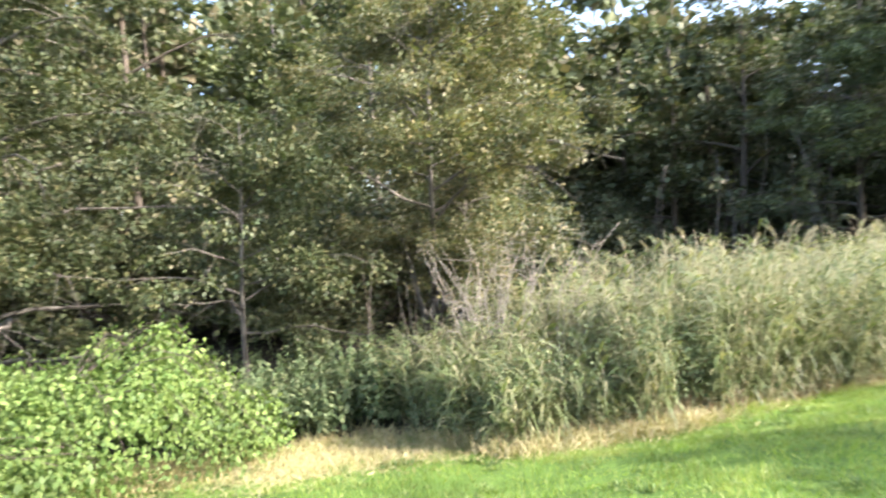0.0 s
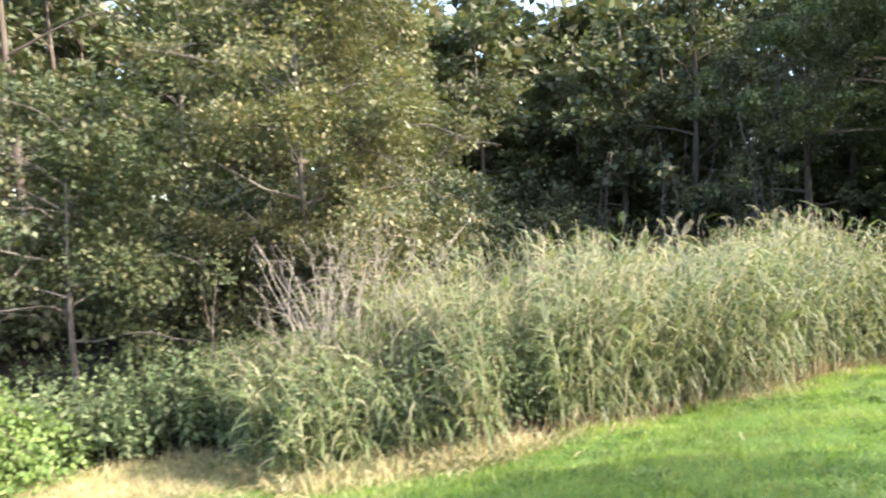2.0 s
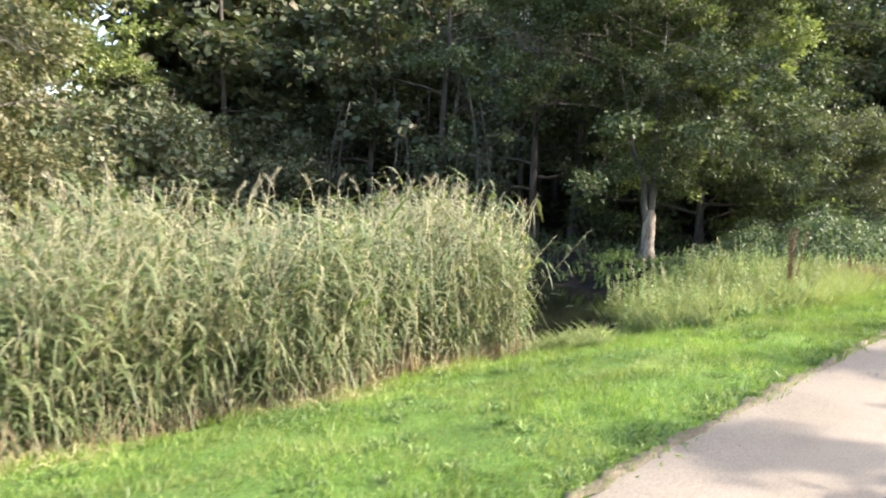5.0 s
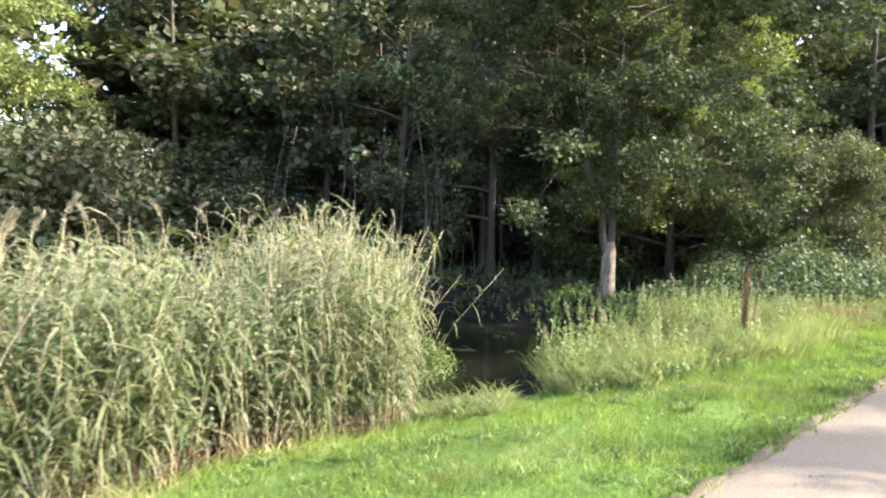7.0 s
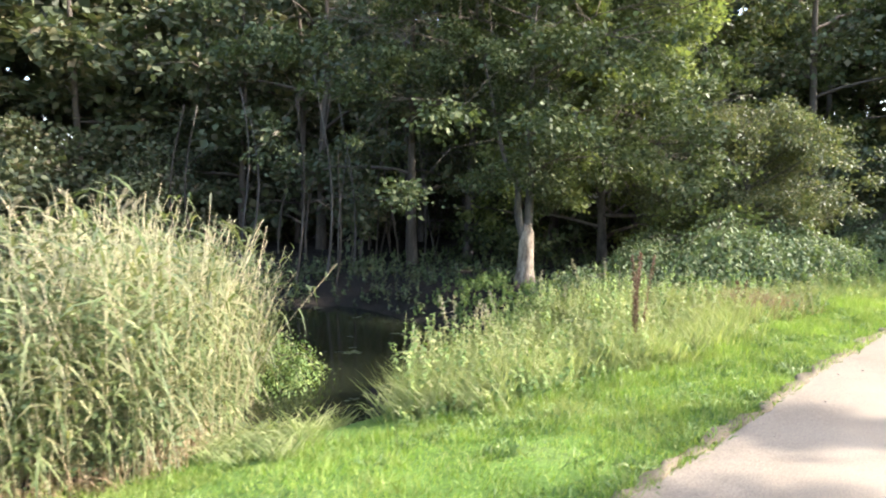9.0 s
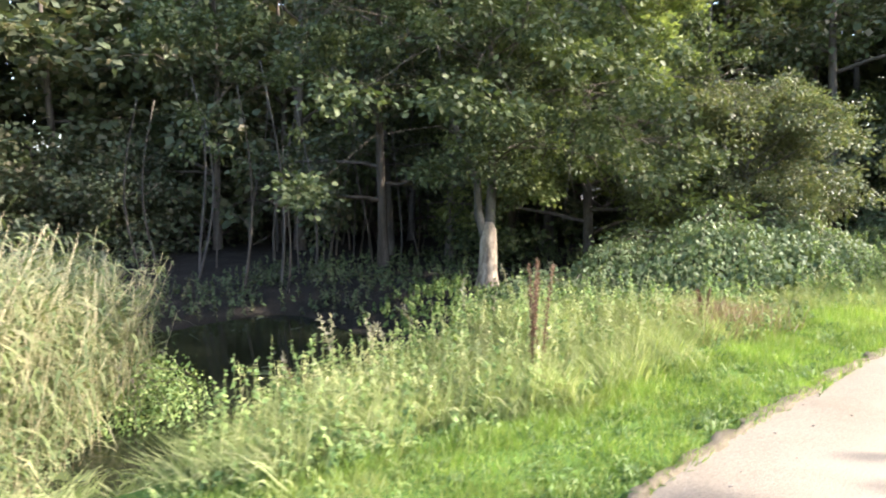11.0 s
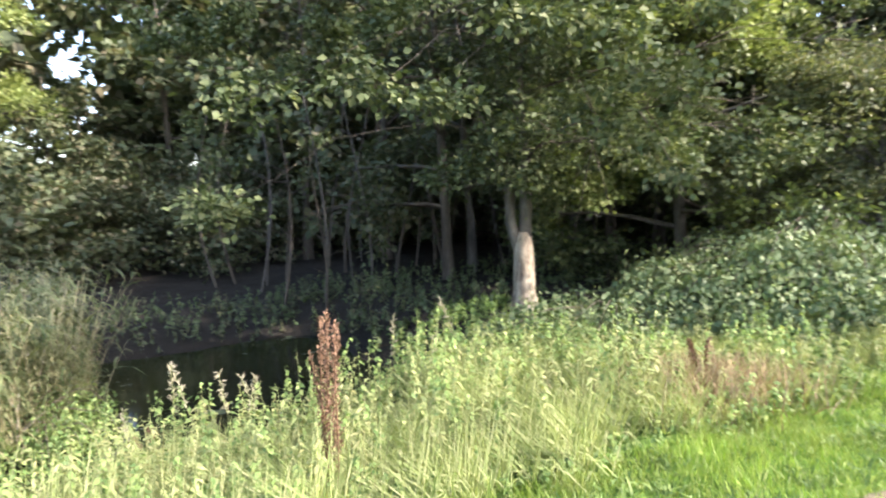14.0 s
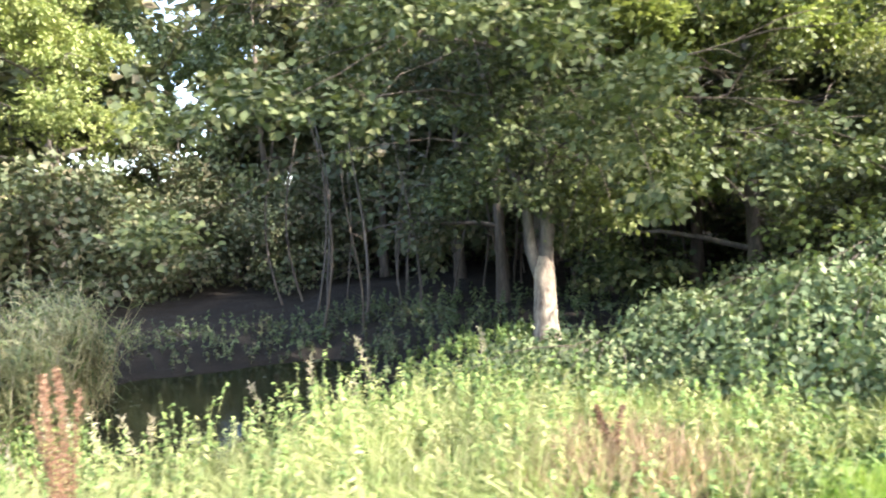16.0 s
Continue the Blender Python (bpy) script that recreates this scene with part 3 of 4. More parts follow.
def build_wood():
    """The wood behind: a few kinds, copied with turns and sizes."""
    kinds = []
    for i, (h, r, cf, lm, bk, lf) in enumerate([(11.0, 3.5, 0.13, M_WOOD_LEAF, M_BARK, 9500), (10.0, 3.1, 0.1, M_OAK, M_GREYBARK, 9000), (11.5, 2.9, 0.24, M_WOOD_LEAF, M_GREYBARK, 9000)]):
        kinds.append(tree("wood_tree", "tall dark-leaved tree in the wood", 26 + 3 * i, 13 + i * 1.3, 40 + i, bk, lm, group="trees of the wood", height=h, trunk_r=0.14, crown_from=cf, radius=r, limbs=13, twigs=8, limb_sides=4, leaves=lf, leaf=(0.165, 0.068), droop=0.34, spread=0.33, sprays_per=5.0, hollow=(-0.3, 2.2)))
    far = []
    for i in range(2):
        far.append(tree("wood_tree", "far dark-leaved tree deep in the wood", 20 + 5 * i, 27 + i * 2, 47 + i, M_BARK, M_WOOD_LEAF, group="trees of the wood", height=11.5 + i, trunk_r=0.14, crown_from=0.1, radius=3.6, limbs=9, twigs=6, limb_sides=4, leaves=3400, leaf=(0.32, 0.13), droop=0.34, spread=0.42))
    back = tree("wood_tree", "dense dark tree at the back of the wood", 24, 31, 49, M_BARK, M_WOOD_LEAF, group="trees of the wood", height=13.0, trunk_r=0.16, crown_from=0.04, radius=4.4, limbs=10, twigs=6, limb_sides=4, leaves=2600, leaf=(0.6, 0.26), droop=0.3, spread=0.55)
    rng = np.random.default_rng(77)
    spots = []
    for row, (v, step) in enumerate([(13.5, 3.6), (17.0, 3.6), (20.5, 3.6), (24.0, 3.6), (29.0, 3.2), (33.0, 3.2)]):
        u = -12.0 + row * 1.3
        while u < 40:
            spots.append((u + rng.uniform(-0.9, 0.9), v + rng.uniform(-1.0, 1.0)))
            u += step
    # past the bend the wood comes down to the path; first four unseen, added for shade
    spots += [(34.4, -1.5), (33.8, 0.9), (35.6, -0.9), (32.0, 2.2), (28.2, 8.0), (34, 10.5), (29.5, 10.0), (36, 4.6), (39.5, 6.5), (33.3, 7.2), (30.5, 11.5), (31, 6.0), (34, 3.5), (38, 1.5), (31.5, 9.5), (36, 7), (42, 4), (40, 9), (43, -1)]
    for u, v, k in [(14.3, 23.0, 0.45), (13.4, 26.5, 0.6), (15.0, 29.0, 0.62)]:
        c = copy_thing(far[0], Matrix.Translation(Vector(place(u, v, -0.06))) @ pose(0, 0, 0, 0, 0, 40 * u))
        c.scale = (k, k, k)
    spots += [(22.9, 14.8), (21.8, 17.8), (16.2, 18.8), (17.6, 20.3), (14.6, 21.6)]
    tops = [(20, 31), (24, 28.5), (28, 27), (31.5, 24), (16.5, 32.5), (34, 20.5), (38, 8.5), (41, 11.5), (45, 7), (37.5, 13), (43, 3), (35, 17)]
    for u, v in tops:
        c = copy_thing(back, Matrix.Translation(Vector(place(u, v, -0.06))) @ pose(0, 0, 0, 0, 0, 50 * u))
        c.scale = (1.1, 1.1, 1.2)
    for i, (u, v) in enumerate(spots):
        # the light alder stands free to the sun and to the path
        d = (u - 10.3) * 0.69 - (v - 24.0) * 0.724
        if -3 < d < 14 and abs((u - 10.3) * 0.724 + (v - 24.0) * 0.69) < 3.2:
            continue
        if 12 < v < 26 and abs(u - (15.4 - 0.212 * v)) < 2.4:
            continue
        if v > 19 and u < -6:
            continue
        if (v < 15.2 and u < 16.5) or (21 < v < 27 and u > 27):
            continue
        # a gap in the canopy that lets the sky through
        if abs(u - 14.2) < (2.2 if v < 27 else 2.6) and v > 15:
            continue
        a = back if v > 26.5 else far[i % 2] if v > 19 else kinds[i % 3]
        sc = rng.uniform(0.82, 1.12)
        c = copy_thing(a, Matrix.Translation(Vector(place(u, v, -0.06))) @ pose(0, 0, 0, 0, 0, rng.uniform(0, 360)))
        c.scale = (sc, sc, sc * rng.uniform(0.9, 1.1))
    # across the path, behind the walker: these throw the shadows that lie over it
    for u, v, w, h in [(16.6, -6.4, 0.36, 0.72), (18.4, -6.5, 0.36, 0.72), (19.7, -6.5, 0.28, 0.7), (21.2, -6.4, 0.38, 0.72), (11.2, -4.4, 0.5, 0.7), (25.6, -4.3, 0.6, 0.5), (26.8, -5.2, 0.6, 0.52), (27.6, -4.6, 0.6, 0.56), (29.2, -4.4, 0.6, 0.62), (30.8, -4.8, 0.6, 0.72), (32.2, -4.6, 0.6, 0.7), (34.5, -6, 0.7, 0.7), (2, -9, 0.7, 0.7), (-5, -7, 0.7, 0.7)]:
        c = copy_thing(far[0], Matrix.Translation(Vector(place(u, v, -0.06))) @ pose(0, 0, 0, 0, 0, rng.uniform(0, 360)))
        c.scale = (w, w, h)
    # unseen tall tree added across the path: high crown shades the oak's near side
    tree("shade_tree", "added unseen tall slim tree whose high leafy crown shades the oak", 29.8, -6.6, 58, M_BARK, M_WOOD_LEAF, height=22.5, trunk_r=0.2, crown_from=0.61, radius=3.1, limbs=18, twigs=8, limb_sides=4, leaves=8500, leaf=(0.24, 0.1), droop=0.15, spread=0.35, hollow=(-0.6, 2.0))
    # low dark shrubs that close the view between the trunks
    low = tree("wood_shrub", "dark leafy shrub under the wood's canopy", 18, 20.5, 55, M_BARK, M_WOOD_LEAF, "shrub", "shrubs under the wood", height=3.2, trunk_r=0.05, crown_from=0.05, radius=1.9, limbs=10, twigs=7, limb_sides=4, leaves=3200, leaf=(0.165, 0.064), droop=0.2, spread=0.3)
    for i in range(34):
        u, v = -9 + i * 1.4 + rng.uniform(-0.6, 0.6), 20.5 + rng.uniform(-1.5, 2.5)
        if u < 8:
            v -= 5.5
        elif u < 12:
            v -= 2.5
        c = copy_thing(low, Matrix.Translation(Vector(place(u, v, -0.06))) @ pose(0, 0, 0, 0, 0, rng.uniform(0, 360)))
        k = rng.uniform(0.8, 1.3)
        c.scale = (k, k, k)
    for u, v in [(31.5, 4.6), (33.5, 5.6), (36, 6.5), (35, 2.2), (38, 3.8), (29.5, 7.5), (31.5, 9)]:
        copy_thing(low, Matrix.Translation(Vector(place(u, v, -0.06))) @ pose(0, 0, 0, 0, 0, rng.uniform(0, 360)))
    # thin bare stems under the canopy
    stems = []
    for i in range(4):
        s = np.linspace(0, 1, 8)
        h = 4.2
        p = np.stack([0.25 * np.sin(s * 3 + i) - 0.25 * math.sin(i), 0.2 * np.sin(s * 4 + 2 * i) - 0.2 * math.sin(2 * i), s * h], 1)
        ob = thing("bare_stem", "thin pale bare stem of a young wood tree", "tree", place(17.3 + i * 2.1, 12.6 + 0.6 * i, -0.05), "young stems in the wood")
        part("trunk", tubes(p[None], (0.034 * (1 - 0.7 * s))[None], 7), M_GREYBARK if i % 2 else M_BARK, ob, "", True)
        tw = []
        for j in range(5):
            z = 0.25 + 0.1 * j
            a = j * 2.3 + i
            b = np.array([np.interp(z, s, p[:, c]) for c in range(3)])
            e = b + np.array([math.cos(a), math.sin(a), 0.5]) * (0.5 + 0.1 * (j % 3))
            tw.append(np.linspace(b, e, 3))
        for q in tw:
            part("branch", tubes(q[None], np.array([[0.009, 0.006, 0.002]]), 4), M_BARK, ob)
        stems.append(ob)
    for i in range(40):
        u, v = rng.uniform(16.8, 28), rng.uniform(12.0, 19)
        if i > 31:
            u, v = rng.uniform(2.6, 5.6), rng.uniform(8.9, 10.2)
        c = copy_thing(stems[i % 4], Matrix.Translation(Vector(place(u, v, -0.06))) @ pose(0, 0, 0, rng.uniform(-5, 5), rng.uniform(-5, 5), rng.uniform(0, 360)))
        k = rng.uniform(0.6, 1.25) if i <= 31 else rng.uniform(0.4, 0.55)
        c.scale = (k, k, k)


build_wood()


# ---- tall growth along the ditch ----
REED_LEAF = [(0.0, 0.35), (0.25, 1.0), (0.6, 0.75), (1.0, 0.0)]


def reed_height(u):
    return np.interp(u, [2.6, 3.6, 5.0, 6.5, 10.5, 11.6, 12.6, 13.7, 14.1], [0.6, 1.0, 1.5, 1.8, 1.86, 1.84, 1.65, 1.4, 1.2])


def reed_front(u):
    """The front of the reeds, which turns away from the path at their far end."""
    return np.where(u < 11.0, front(u), 4.55 + (np.asarray(u, float) - 11.0) / 0.85)


def build_reeds():
    rng = np.random.default_rng(5)
    n = 4300
    u = 3.2 + 10.8 * rng.uniform(0, 1, n)
    v = reed_front(u) + 0.15 + 2.9 * rng.uniform(0, 1, n) ** 1.3
    keep = (wob(u * 1.4 + 3, v * 1.2, 2.2) + 0.6 * wob(u + 1, v, 5.1) + rng.normal(size=n) * 0.3 > -0.35) | (v - reed_front(u) > 1.1)
    u, v = u[keep], v[keep]
    n = len(u)
    clump = wob(u * 1.3, v, 2.7)
    P = place(u, v, -0.03)
    h = reed_height(u) * rng.uniform(0.66, 1.1, n) * (1 + 0.12 * clump + 0.12 * wob(u + 2, v * 0.6, 1.25))
    h *= np.where(v - reed_front(u) < 0.5, rng.uniform(0.45, 0.95, n), 1)
    h += (-0.62 - P[:, 2]) * smooth(0, -0.4, P[:, 2] + 0.6) * 0.8
    k = 4
    s = np.linspace(0, 1, k)
    lean = rng.normal(size=(n, 2)) * 0.17 + np.stack([0.14 * wob(u, v, 1.7) - 0.03, 0.12 * wob(v, u, 1.4) - 0.06], 1)
    paths = np.zeros((n, k, 3))
    paths[:, :, :2] = P[:, None, :2] + lean[:, None] * (h[:, None] * s ** 1.7)[..., None]
    paths[:, :, 2] = P[:, 2:3] + h[:, None] * s * (1 - 0.03 * s)
    stuff("reed_stems", tubes(paths, 0.005 * (1 - 0.6 * s)[None] * np.ones((n, 1)), 3), M_REEDSTEM, "dense straw-green reed stems standing along the ditch", "reeds")
    m = 13
    i = np.repeat(np.arange(n), m)
    t = np.tile((np.arange(m) + 0.5) / m, n) * 0.8 + 0.2 + rng.uniform(-0.05, 0.05, n * m)
    t = np.clip(t, 0.1, 1)
    base = P[i].copy()
    base[:, :2] += lean[i] * (h[i] * t ** 1.7)[:, None]
    base[:, 2] += h[i] * t * (1 - 0.03 * t)
    az = rng.uniform(0, 2 * np.pi, n * m)
    el = rng.uniform(0.5, 1.6, n * m)
    D = np.stack([np.cos(az), np.sin(az), el], 1)
    L = rng.uniform(0.16, 0.55, n * m)
    stuff("reed_leaves", strips(base, D, np.stack([-np.sin(az) * 0.3, np.cos(az) * 0.3, np.ones(n * m)], 1), L, rng.uniform(0.006, 0.0165, n * m), REED_LEAF, rng.uniform(0.3, 1.25, n * m)), M_REED, "long grey-green reed leaves arching in a thick bed", "reeds")
    # green climbers hanging in clumps over the face of the reeds
    c = 130
    cu = rng.uniform(3.2, 13.4, c)
    ch = rng.uniform(0.12, 0.72, c) ** 1.1
    cr = rng.uniform(0.14, 0.34, c)
    n = 20000
    i = rng.choice(c, n, p=cr ** 2 / np.sum(cr ** 2))
    g = rng.normal(size=(n, 3)) * cr[i, None] * np.array([0.9, 0.55, 0.75])
    u = np.clip(cu[i] + g[:, 0], 3.0, 13.6)
    v = reed_front(u) + 0.12 + 0.25 * ch[i] + np.abs(g[:, 1])
    P = place(u, v)
    P[:, 2] += np.maximum(0.03, ch[i] * reed_height(u) + g[:, 2])
    L = rng.uniform(0.024, 0.05, n)
    stuff("climbing_weeds", kites(P, rnd_dirs(rng, n) * np.array([1, 1, 0.6]) + np.array([0, 0, -0.3]), rng.normal(size=(n, 3)) * 0.6 + np.array([0.2, -0.5, 0.8]), L, L * 0.38), M_BRAMBLE, "green weeds climbing in clumps over the reeds", "weeds")
    # last year's broken brown stems at the foot
    n = 2200
    u = rng.uniform(3.2, 12.6, n)
    v = reed_front(u) + rng.uniform(0.08, 0.6, n)
    D = rng.normal(size=(n, 3)) * 0.35 + np.array([0, -0.1, 1.0])
    stuff("dead_reeds", strips(place(u, v, -0.01), D, rnd_dirs(rng, n), rng.uniform(0.15, 0.55, n), 0.0045, [(0, 1), (0.5, 0.9), (1, 0)], 0.25), M_BROWNWEED, "brown broken stems at the foot of the reeds", "reeds")


def build_reed_plumes():
    rng = np.random.default_rng(9)
    for i in range(34):
        u = rng.uniform(5.2, 12.2)
        v = float(reed_front(u)) + rng.uniform(0.7, 2.6)
        at = place(u, v, -0.03)
        h = float(reed_height(u)) * rng.uniform(1.04, 1.2) + (-0.62 - at[2]) * 0.8
        ob = thing("reed_stalk", "tall reed stalk with a drooping grey plume", "reed", at, "reed stalks above the bed")
        s = np.linspace(0, 1, 6)
        ln = rng.normal(size=2) * 0.08
        p = np.stack([ln[0] * s ** 2 * h, ln[1] * s ** 2 * h, s * h], 1)
        part("stem", tubes(p[None], (0.006 * (1 - 0.6 * s))[None], 5), M_REEDSTEM, ob)
        if i % 3:
            n = 46
            q = rng.uniform(0, 1, n)
            side = np.sign(ln[0] + 0.01)
            B = p[-1] + np.stack([0.07 * q * q * side, 0 * q, 0.2 * q - 0.08 * q * q - 0.1], 1)
            D = rnd_dirs(rng, n) * 0.25 + np.array([0.35 * side, 0, 0.6])
            part("plume", kites(B, D, rnd_dirs(rng, n), rng.uniform(0.04, 0.1, n), 0.0035), M_PLUME, ob, "feathery grey-brown seed plume")
        for j in range(4):
            z = 0.45 + 0.14 * j
            b = np.array([[np.interp(z, s, p[:, c]) for c in range(3)]])
            a = rng.uniform(0, 6.28)
            part("leaf", strips(b, np.array([[math.cos(a), math.sin(a), 1.0]]), np.array([[-math.sin(a) * 0.3, math.cos(a) * 0.3, 1.0]]), 0.42, 0.012, REED_LEAF, 0.5), M_REED, ob)


def build_verge():
    rng = np.random.default_rng(15)
    n = 190000
    u = rng.uniform(-3, 30, n)
    e, f = edge(u), front(u)
    v = e - 0.05 + (f + 0.25 - e) * rng.uniform(0, 1, n)
    dens = 0.55 + 0.45 * wob(u, v, 2.3)
    keep = rng.uniform(0, 1, n) < np.clip(dens + 0.45, 0.2, 1)
    u, v = u[keep], v[keep]
    n = len(u)
    P = place(u, v, -0.005)
    D = rng.normal(size=(n, 3)) * 0.6 + np.array([0, 0, 1.0])
    D[:, 2] = np.abs(D[:, 2]) + 0.2
    h = rng.uniform(0.03, 0.085, n) * (1 + 0.9 * smooth(-0.4, 0.2, v - front(u))) * (1 + 0.4 * wob(u, v, 3.1) + 0.4 * wob(u + 3, v, 7.3))
    stuff("grass", strips(P, D, rnd_dirs(rng, n), h, rng.uniform(0.0025, 0.005, n), [(0, 1.0), (1, 0)]), M_GRASS, "short bright green mown grass on the verge", "grass")
    n = 36000
    c = 620
    cu = rng.uniform(-2, 26, c)
    cv = edge(cu) + 0.05 + (front(cu) - edge(cu)) * rng.uniform(0, 1, c) ** 0.8
    cv[420:] = edge(cu[420:]) + np.abs(rng.normal(size=200)) * 0.05 + 0.1
    i = rng.integers(0, c, n)
    r = rng.uniform(0.03, 0.11, c)[i]
    u, v = cu[i] + rng.normal(size=n) * r, cv[i] + rng.normal(size=n) * r
    P = place(u, v, -0.005)
    D = rng.normal(size=(n, 3)) * 0.5 + np.array([0, 0, 0.8])
    D[:, 2] = np.abs(D[:, 2]) + 0.1
    stuff("grass_tufts", strips(P, D, rnd_dirs(rng, n), rng.uniform(0.06, 0.16, n) * rng.uniform(0.5, 1.2, c)[i], rng.uniform(0.003, 0.007, n), [(0, 1.0), (0.5, 0.9), (1, 0)], 0.5), M_NETTLE, "darker rough tufts and weeds in the verge", "grass")
    # flattened straw mat in the gap before the reeds
    n = 26000
    u = 2.0 + rng.normal(size=n) * 0.85
    v = 6.8 + rng.normal(size=n) * 0.4 - 0.25 * (u - 2.0)
    P = place(u, v, -0.003)
    D = rng.normal(size=(n, 3)) * np.array([1, 1, 0.25]) + np.array([0, 0, 0.3])
    D[:, 2] = np.abs(D[:, 2])
    stuff("straw_mat", strips(P, D, rnd_dirs(rng, n), rng.uniform(0.05, 0.16, n), 0.005, [(0, 1), (1, 0)]), M_STRAW, "flattened blond straw at the edge of the verge", "straw")
    # straw at the foot of the reeds
    n = 26000
    u = rng.uniform(-1.5, 12.0, n)
    v = front(u) + 0.05 + rng.normal(size=n) * (0.14 + 0.28 * smooth(6, 1, u)) + 0.12 * wob(u, u, 1.3)
    keep = rng.uniform(0, 1, n) < np.clip(0.08 + 0.3 * wob(u, u * 0.7, 1.9) + 0.8 * smooth(6.5, 3.5, u), 0, 1)
    u, v = u[keep], v[keep]
    n = len(u)
    P = place(u, v, -0.005)
    D = rng.normal(size=(n, 3)) * 0.55 + np.array([0, -0.15, 0.9])
    D[:, 2] = np.abs(D[:, 2]) + 0.1
    stuff("dry_grass", strips(P, D, rnd_dirs(rng, n), rng.uniform(0.08, 0.34, n) * (1 + 0.7 * smooth(6.5, 4.5, u) * smooth(2.2, 3.2, u)), 0.004, [(0, 1), (0.5, 0.8), (1, 0)], 0.5), M_STRAW, "dry straw-coloured grass along the reeds", "grass")


def weeds(rng, u, v, h, leaves, size, narrow=0.36):
    """Upright leafy weeds: stems, and leaves in pairs up them."""
    n = len(u)
    P = place(u, v, -0.02)
    lean = rng.normal(size=(n, 2)) * 0.12
    s = np.linspace(0, 1, 3)
    paths = np.zeros((n, 3, 3))
    paths[:, :, :2] = P[:, None, :2] + lean[:, None] * (h[:, None] * s ** 1.5)[..., None]
    paths[:, :, 2] = P[:, 2:3] + h[:, None] * s
    st = tubes(paths, np.tile(0.004 * (1 - 0.6 * s), (n, 1)), 3)
    i = np.repeat(np.arange(n), leaves)
    t = rng.uniform(0.25, 1.02, n * leaves)
    B = P[i].copy()
    B[:, :2] += lean[i] * (h[i] * t ** 1.5)[:, None]
    B[:, 2] += h[i] * t
    az = rng.uniform(0, 6.283, n * leaves)
    D = np.stack([np.cos(az), np.sin(az), rng.uniform(-0.5, 0.5, n * leaves)], 1)
    N = rng.normal(size=(n * leaves, 3)) * 0.4 + np.array([0, 0, 1.0])
    L = size * rng.uniform(0.6, 1.3, n * leaves) * (1.2 - 0.5 * t)
    lf = strips(B, D, N, L, L * narrow, [(0, 0.25), (0.35, 1.0), (1, 0)], 0.35)
    return st, lf


def build_nettles():
    rng = np.random.default_rng(25)
    n = 1900
    u = rng.uniform(11.5, 25, n)
    v = front(u) + 0.1 + 3.6 * rng.uniform(0, 1, n) ** 1.2
    keep = ((v < 5.9) | (u > 16.5)) & (u > 11.9 + (v - 3.4) * 0.95) & ((u < 18.5) | (v < 4.3)) & ((wob(u, v, 2.6) + 0.5 * wob(u + 2, v, 5.7) > -0.42) | (v - front(u) > 2.4))
    u, v = u[keep], v[keep]
    h = rng.uniform(0.25, 0.6, len(u)) * (0.4 + 0.8 * smooth(0, 1.6, v - front(u)) + 0.25 * smooth(1.6, 3, v - front(u))) * (1 + 0.35 * wob(u, v, 1.7)) * (1 - 0.5 * smooth(16.0, 17.3, u) * smooth(4.2, 5.2, v))
    st, lf = weeds(rng, u, v, h, 30, 0.052)
    stuff("nettle_stems", st, M_STEM, "thin green stems of nettles on the bank", "nettles")
    stuff("nettle_leaves", lf, M_NETTLE, "fresh green nettle and weed leaves on the bank", "nettles")
    n = 1500
    u = rng.uniform(11.8, 22, n)
    v = front(u) + 0.05 + rng.uniform(0, 2.6, n)
    keep = u > 11.9 + (v - 3.4) * 0.95
    u, v = u[keep], v[keep]
    st, lf = weeds(rng, u, v, rng.uniform(0.06, 0.2, len(u)), 12, 0.052)
    stuff("low_weeds", join([st, lf]), M_NETTLE, "low green ground cover under the nettles", "weeds")
    n = 620
    u = rng.uniform(12.5, 22, n)
    v = front(u) + 0.5 + rng.uniform(0, 2.6, n)
    keep = u > 12.0 + (v - 3.4) * 0.95
    u, v = u[keep], v[keep]
    n = len(u)
    st, lf = weeds(rng, u, v, rng.uniform(0.3, 0.7, n) * (1 - 0.45 * smooth(16.5, 18.5, u)), 30, 0.065, 0.16)
    stuff("pale_weeds", join([st, lf]), M_PALEWEED, "pale yellow-green willowherb leaves among the nettles", "weeds")
    # tufts of long pale grass among them
    n = 46000
    c = 640
    cu = rng.uniform(11.6, 22, c)
    cv = front(cu) + 0.15 + rng.uniform(0, 2.7, c)
    keep = (cu > 11.9 + (cv - 3.4) * 0.95) & (wob(cu, cv, 2.6) > -0.5)
    cu, cv = cu[keep], cv[keep]
    c = len(cu)
    i = rng.integers(0, c, n)
    u, v = cu[i] + rng.normal(size=n) * 0.10, cv[i] + rng.normal(size=n) * 0.10
    P = place(u, v, -0.01)
    az = rng.uniform(0, 6.283, n)
    D = np.stack([np.cos(az) * 0.45 - 0.25, np.sin(az) * 0.45 - 0.1, np.ones(n)], 1)
    stuff("long_grass", strips(P, D, np.stack([-np.sin(az), np.cos(az), 0.2 + 0 * az], 1), rng.uniform(0.25, 0.7, n) * (1 - 0.45 * smooth(16.5, 18.5, u)), 0.0035, [(0, 1), (0.5, 0.85), (1, 0)], rng.uniform(0.1, 0.7, n)), M_LONGGRASS, "tufts of long pale grass blowing on the bank", "grass")
    # yellow-green growth on the bank before the oak
    n = 620
    u = rng.uniform(16.2, 20.0, n)
    v = rng.uniform(5.6, 9.3, n)
    keep = (ground_z(u, v) > -1.0) & (np.hypot(u - 19.7, v - 8.1) > 0.35)
    u, v = u[keep], v[keep]
    st, lf = weeds(rng, u, v, rng.uniform(0.12, 0.28, len(u)), 22, 0.066)
